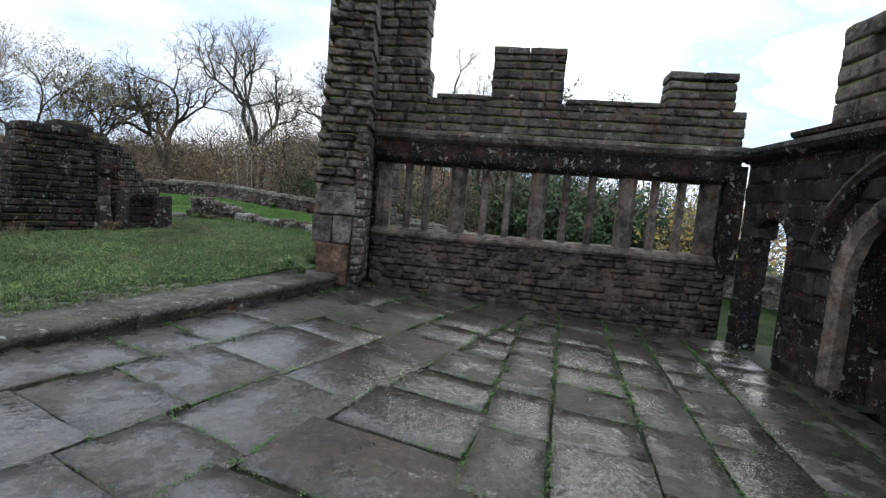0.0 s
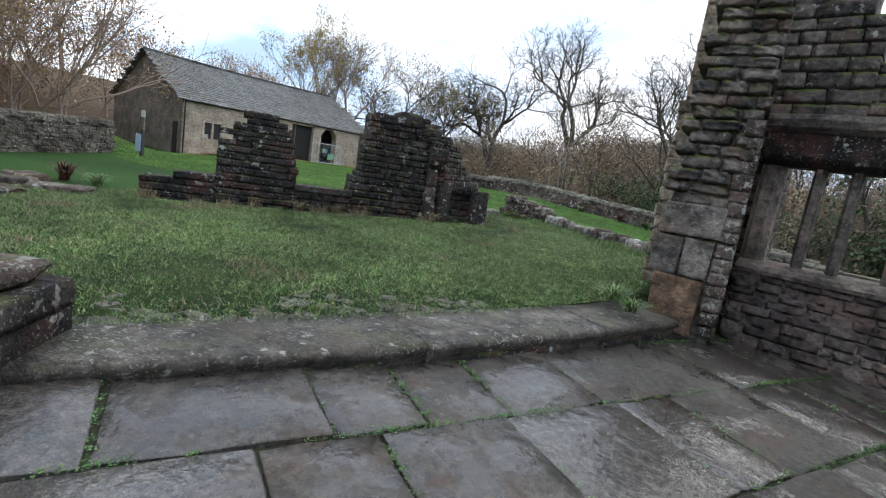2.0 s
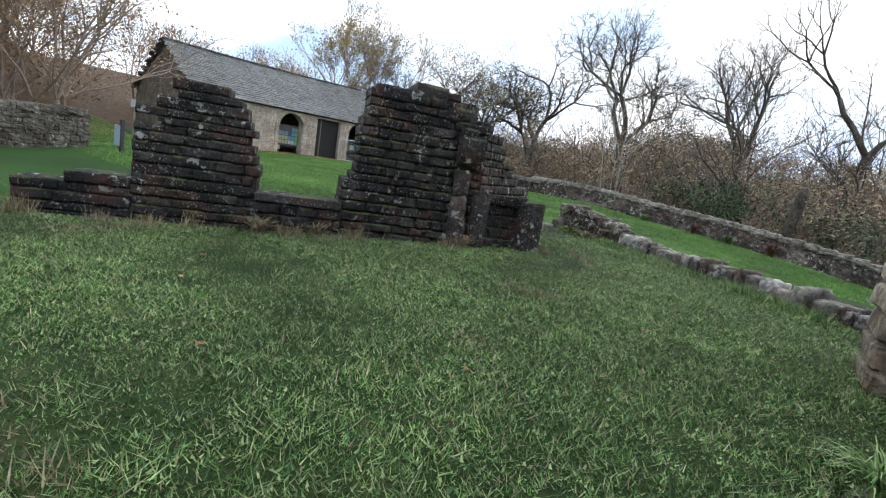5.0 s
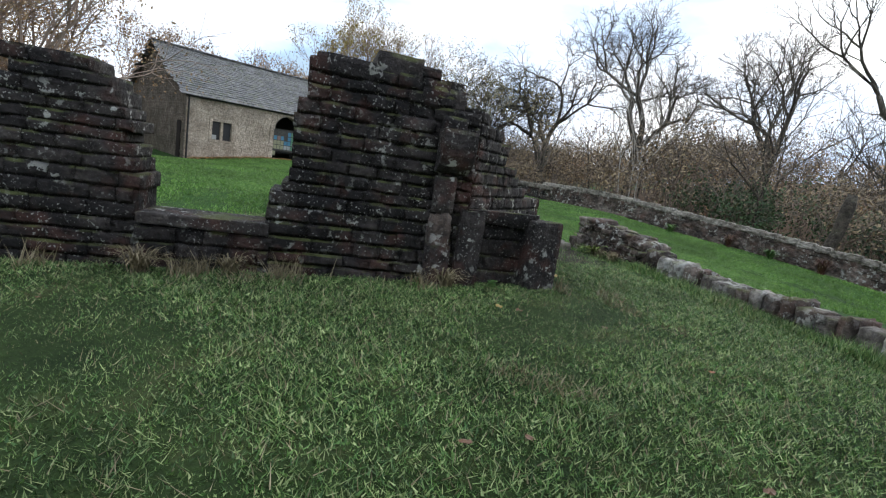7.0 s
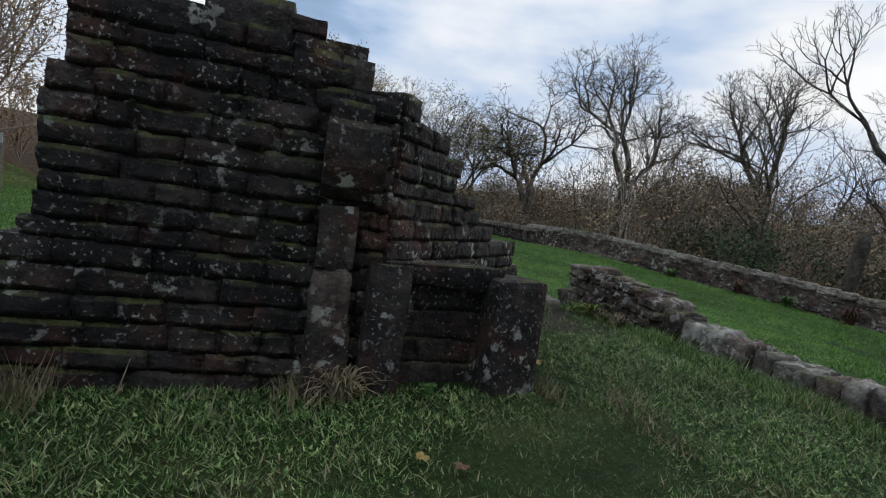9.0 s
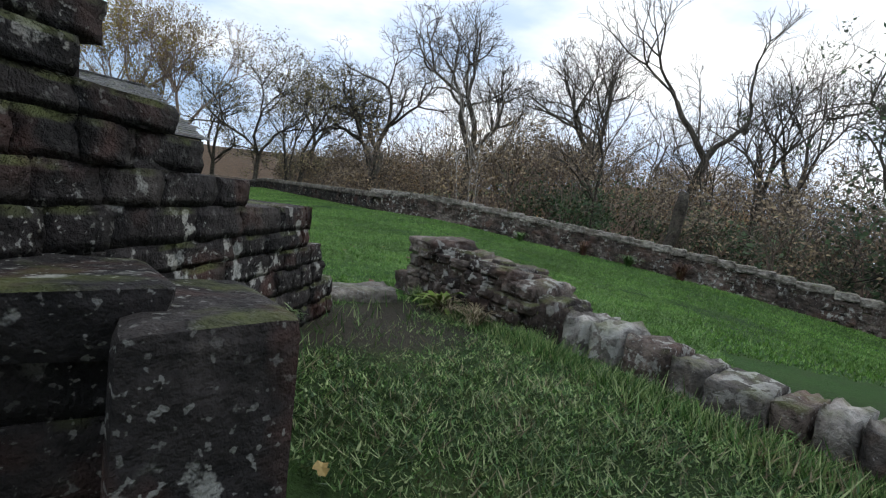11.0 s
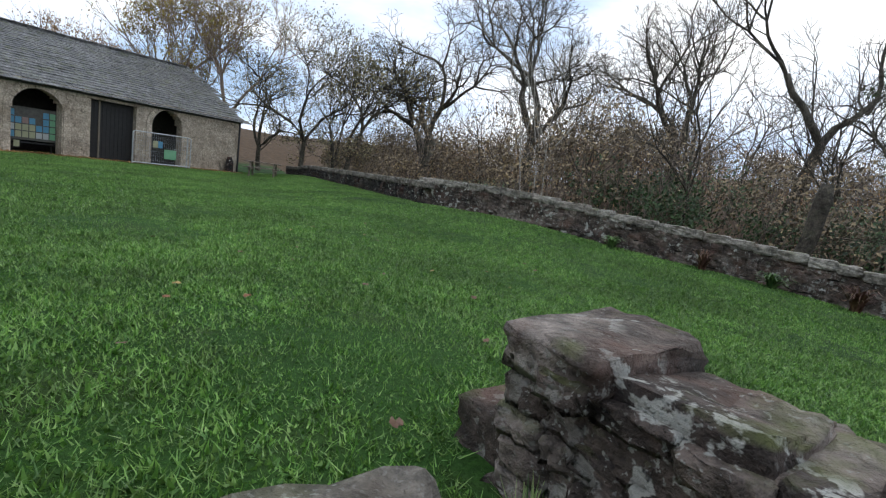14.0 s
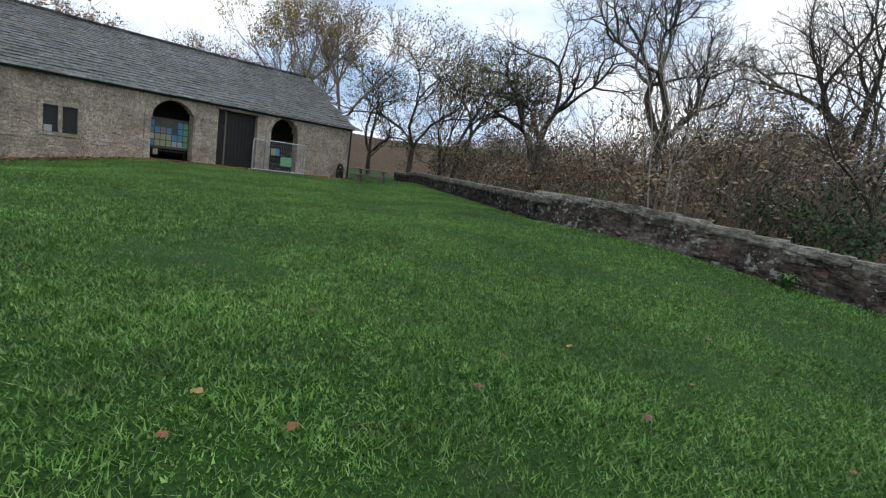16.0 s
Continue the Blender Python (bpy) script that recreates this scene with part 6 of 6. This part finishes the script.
tuft(-12.6, 5.6, 120, 0.45, 0.45, M_REDP, "dark red-stemmed plant by the old footings", "red_plant", 0.012, "plant")
tuft(-11.9, 5.9, 140, 0.3, 0.4, M_GRASSD, "long green grass tuft by the old footings")
tuft(-7.3, 26.05, 60, 0.55, 0.5, M_REDP, "red-leaved bramble against the field wall", "bramble", 0.02, "bramble")
tuft(-4.6, 25.7, 90, 0.6, 0.6, M_REDP, "red-leaved bramble against the field wall", "bramble", 0.02, "bramble")
tuft(-9.3, 26.2, 50, 0.35, 0.4, M_WEED, "green nettle clump against the field wall", "nettle_clump", 0.025, "weed")
tuft(-6.0, 25.8, 60, 0.4, 0.5, M_WEED, "green nettle clump against the field wall", "nettle_clump", 0.025, "weed")


def weed(x, y, z, n, size, label, mat=None):
    r = random.Random(int(x * 991 + y * 77))
    V, F = [], []
    for k in range(n):
        a, e = r.uniform(0, 6.28), r.uniform(0.1, 1.0)
        h = r.uniform(0.0, size * 1.6)
        L = size * r.uniform(0.5, 1.0)
        cx, cy = r.gauss(0, size * 0.4), r.gauss(0, size * 0.4)
        d = Vector((math.cos(a) * L, math.sin(a) * L, L * 0.4 * e))
        s = Vector((-math.sin(a), math.cos(a), 0)) * L * 0.38
        c = Vector((cx, cy, h))
        i = len(V)
        V += [tuple(c), tuple(c + d * 0.5 + s), tuple(c + d), tuple(c + d * 0.5 - s)]
        F.append((i, i + 1, i + 2, i + 3))
    ob = new("weed", mesh_of("weed", V, F, mat or M_WEED))
    ob.matrix_world = pose(x, y, z)
    return tagged(ob, label, "weed")


for x, y, sz, n in ((-6.95, 11.05, 0.055, 46), (-7.5, 10.45, 0.035, 20), (-5.6, 14.25, 0.04, 40), (-5.0, 13.75, 0.04, 36), (-4.3, 13.3, 0.04, 40), (-6.5, 14.6, 0.03, 30), (-7.75, 13.0, 0.05, 30), (-2.2, 8.2, 0.05, 30)):
    weed(x, y, land_z(x, y), n, sz, "small green broad-leaved weed at the wall foot")

# old footings at the lawn's far side and bedded cobbles behind the kerb
for i, (x, y, w, d, h, tn) in enumerate(((-11.2, 5.1, 0.9, 0.5, 0.16, 55), (-12.0, 4.6, 0.8, 0.5, 0.18, 70), (-11.0, 3.9, 1.3, 0.6, 0.16, 40), (-10.4, 3.2, 0.9, 0.6, 0.14, 35), (-12.6, 5.0, 0.6, 0.5, 0.2, 10))):
    k = thing("footing_stone", x, y, land_z(x, y) - 0.02, tn, "flat mossy footing stone half sunk in the grass", "stone")
    put_stone(k, stones_for(M_LOW)[i % 7], 0, 0, 0.03, w, d, h)
cob = thing("bedded_cobbles", 0, 0, 0, 0, "grey cobbles bedded in turf behind the kerb", "cobbles")
rc = random.Random(90)
k = 0
while k < 80:
    y = rc.uniform(3.4, 6.4)
    x = kerb_x(y) - 0.78 - abs(rc.gauss(0, 0.35))
    s_ = rc.uniform(0.06, 0.17)
    put_stone(cob, stones_for(M_KERB, (0.3, 0.3, 0.2))[k % 7], x, y, land_z(x, y) - 0.022, s_, s_ * rc.uniform(0.6, 1.0), rc.uniform(0.035, 0.06), rc.uniform(0, 180), name="cobble")
    k += 1
for k in range(14):
    y = rc.uniform(3.6, 6.2)
    x = kerb_x(y) - 0.8 - abs(rc.gauss(0, 0.2))
    weed(x, y, land_z(x, y) + 0.01, 40, 0.018, "yellow-green moss cushion among the cobbles", M_MOSSC)


def leaf(x, y, z, size, mat, label):
    r = random.Random(int(x * 997 + y * 131))
    bm = bmesh.new()
    pts = [(0, -0.55), (0.3, -0.35), (0.55, -0.1), (0.32, 0.1), (0.38, 0.42), (0, 0.65), (-0.38, 0.42), (-0.32, 0.1), (-0.55, -0.1), (-0.3, -0.35)]
    c = bm.verts.new((0, 0, 0.012))
    ring = [bm.verts.new((px * size, py * size, r.uniform(0.0, 0.3) * size)) for px, py in pts]
    for a, b in zip(ring, ring[1:] + ring[:1]):
        bm.faces.new((c, a, b))
    ob = new("fallen_leaf")
    ob.matrix_world = pose(x, y, z, r.uniform(-12, 12), r.uniform(-12, 12), r.uniform(0, 360))
    part("blade", bm, mat, ob)
    return tagged(ob, label, "leaf", "fallen leaves on the grass")


M_LEAF1 = plain_mat("brown_fallen_leaf", (0.13, 0.065, 0.035), 0.6, var=0.3, scale=60)
M_LEAF2 = plain_mat("yellow_fallen_leaf", (0.30, 0.21, 0.06), 0.6, var=0.2, scale=60)
M_LEAF3 = plain_mat("orange_fallen_leaf", (0.22, 0.085, 0.03), 0.6, var=0.2, scale=60)
rl = random.Random(95)
leafs = []
for k in range(40):
    leafs.append((rl.uniform(-14, -7.8), rl.uniform(13.8, 22)))
for k in range(14):
    leafs.append((rl.uniform(-8.5, -3.6), rl.uniform(6.0, 12.5)))
for i, (x, y) in enumerate(leafs):
    if on_lawn(x, y) or y > 13.5:
        mt, nm = ((M_LEAF1, "brown"), (M_LEAF3, "orange"), (M_LEAF1, "brown"), (M_LEAF2, "yellow"))[i % 4]
        leaf(x, y, land_z(x, y) + 0.055, rl.uniform(0.035, 0.065), mt, "curled " + nm + " fallen leaf lying on the grass")

# ---------------------------------------------------------------- paving of the hall
floor = thing("floor", 0, 0, 0, 0, "wet uneven flagstone floor with weeds in the joints", "floor", kind="structure")
PD = radians(13.7)
M_JOINT = plain_mat("mossy_joint_earth", (0.028, 0.034, 0.015), 0.9, var=0.6, scale=14)


def in_hall(x, y):
    return kerb_x(y) - 0.05 < x < 5.02 - (8.35 - y) * 0.088 + 0.1 and -3.2 < y < 9.4 - (x + 1.4) * 0.159 + 0.1


bm = bmesh.new()
for x0 in np.arange(-4.6, 7.0, 0.5):
    for y0 in np.arange(-3.5, 9.5, 0.5):
        if any(in_hall(x0 + a, y0 + b) for a in (0, 0.5) for b in (0, 0.5)) or x0 > 4.4 and 5.5 < y0 < 8.3:
            vs = [bm.verts.new((x, y, paving_z(x, y) - 0.028 + 0.006 * noise.noise((x * 3, y * 3, 0)))) for x, y in ((x0, y0), (x0 + 0.5, y0), (x0 + 0.5, y0 + 0.5), (x0, y0 + 0.5))]
            bm.faces.new(vs)
bmesh.ops.remove_doubles(bm, verts=bm.verts, dist=0.001)
part("joint_bed", bm, M_JOINT, floor, "mossy joints")


def slab_meshes(count=9):
    out = []
    r = random.Random(99)
    for i in range(count):
        bm = bmesh.new()
        n = 5
        g = (-0.5, -0.488, -0.17, 0.17, 0.488, 0.5)
        je = [[r.uniform(-0.014, 0.014) for _ in range(n + 1)] for _ in range(4)]
        top = [[bm.verts.new((g[a] + (je[0][b] if a < 2 else je[1][b] if a > n - 2 else 0), g[b] + (je[2][a] if b < 2 else je[3][a] if b > n - 2 else 0),
                              (0.0 if 0 < a < n and 0 < b < n else -0.007) + r.uniform(-0.003, 0.003))) for b in range(n + 1)] for a in range(n + 1)]
        for a in range(n):
            for b in range(n):
                bm.faces.new((top[a][b], top[a + 1][b], top[a + 1][b + 1], top[a][b + 1]))
        edge = [top[a][0] for a in range(n + 1)] + [top[n][b] for b in range(1, n + 1)] + [top[a][n] for a in range(n - 1, -1, -1)] + [top[0][b] for b in range(n - 1, 0, -1)]
        low_ = [bm.verts.new((v.co.x, v.co.y, -0.07)) for v in edge]
        m_ = len(edge)
        for a in range(m_):
            bm.faces.new((edge[(a + 1) % m_], edge[a], low_[a], low_[(a + 1) % m_]))
        me = bpy.data.meshes.new("flagstone")
        bm.to_mesh(me)
        bm.free()
        me.materials.append(M_PAVE)
        me.polygons.foreach_set("use_smooth", [p.normal.z > 0.5 for p in me.polygons])
        out.append(me)
    return out


sm = slab_meshes()
rs = random.Random(97)
joints = []
tiltx = math.degrees(math.atan(-0.055))


def lay_slab(cx, cy, ang, wv, lu):
    """One flagstone, wv across its course and lu along it, and the joints on two of its sides."""
    if not (in_hall(cx, cy) and in_hall(cx + 0.1, cy)):
        return
    ob = new("flagstone", sm[rs.randrange(9)])
    ob.parent = floor
    ob.matrix_basis = Matrix.LocRotScale((cx, cy, paving_z(cx, cy) + rs.uniform(-0.005, 0.008)), Euler((radians(rs.uniform(-0.8, 0.8)), radians(-tiltx + rs.uniform(-0.8, 0.8)), -ang + radians(rs.uniform(-0.8, 0.8)))), (wv - 0.022, lu - 0.02, 1))
    a, b = Vector((math.sin(ang), math.cos(ang))), Vector((math.cos(ang), -math.sin(ang)))
    c = Vector((cx, cy))
    for q in range(int(lu / 0.02)):
        p = c + a * rs.uniform(-lu / 2, lu / 2) - b * wv / 2
        joints.append((p.x + rs.gauss(0, 0.010), p.y + rs.gauss(0, 0.010)))
    for q in range(int(wv / 0.03)):
        p = c - a * lu / 2 + b * rs.uniform(-wv / 2, wv / 2)
        joints.append((p.x + rs.gauss(0, 0.010), p.y + rs.gauss(0, 0.010)))


def west_edge(y):
    return -0.97 + (y - 3.13) * math.tan(PW)


def east_edge(y):
    return 0.36 + (y - 3.59) * math.tan(PD)


# courses beside the kerb run at a wider angle than those before the window; a tapering course joins them
PW = radians(26)
for ang, start, way in ((PW, Vector((west_edge(0), 0)), -1), (PD, Vector((east_edge(0), 0)), 1)):
    a, b = Vector((math.sin(ang), math.cos(ang))), Vector((math.cos(ang), -math.sin(ang)))
    v = 0.0
    while v < 6.5:
        wv = rs.choice((0.86, 0.95, 1.04)) if way < 0 else rs.choice((0.56, 0.66, 0.76, 0.88))
        u = -6.5 + rs.uniform(-0.6, 0)
        while u < 11:
            lu = rs.uniform(0.62, 1.2)
            c = start + a * (u + lu / 2) + b * way * (v + wv / 2)
            lay_slab(c.x, c.y, ang, wv, lu)
            u += lu
        v += wv
y = -3.2
while y < 8.0:
    lu = rs.uniform(0.6, 1.1)
    m = y + lu / 2
    gap_w = (east_edge(m) - west_edge(m)) * math.cos(radians(20))
    k = max(1, round(gap_w / 0.95))
    if gap_w > 0.12:
        for q in range(k):
            f = (q + 0.5) / k
            lay_slab(west_edge(m) * (1 - f) + east_edge(m) * f, m, PW * (1 - f) + PD * f, gap_w / k * 1.07, lu)
    y += lu
# little leaves in the joints, thicker where the floor is damp
V, F = [], []
rj = random.Random(98)
for x, y in joints:
    g = noise.noise((x * 0.9 + 7, y * 0.9, 2)) + 0.35 * sstep(3, 8, y)
    if g < -0.22 or rj.random() > 0.6 + g:
        continue
    z = paving_z(x, y)
    for q in range(rj.randint(4, 10)):
        a, L = rj.uniform(0, 6.28), rj.uniform(0.008, 0.019) * (1.5 if g > 0.5 else 1)
        c = Vector((x + rj.gauss(0, 0.016), y + rj.gauss(0, 0.016), z + rj.uniform(-0.01, 0.012)))
        d, s_ = Vector((math.cos(a) * L, math.sin(a) * L, L * rj.uniform(0.1, 0.8))), Vector((-math.sin(a), math.cos(a), 0)) * L * 0.4
        i = len(V)
        V += [tuple(c), tuple(c + d * 0.5 + s_), tuple(c + d), tuple(c + d * 0.5 - s_)]
        F.append((i, i + 1, i + 2, i + 3))
ob = new("joint_weeds", mesh_of("joint_weeds", V, F, M_WEED))
tagged(ob, "small green weeds growing in the paving joints", "weeds", kind="stuff")
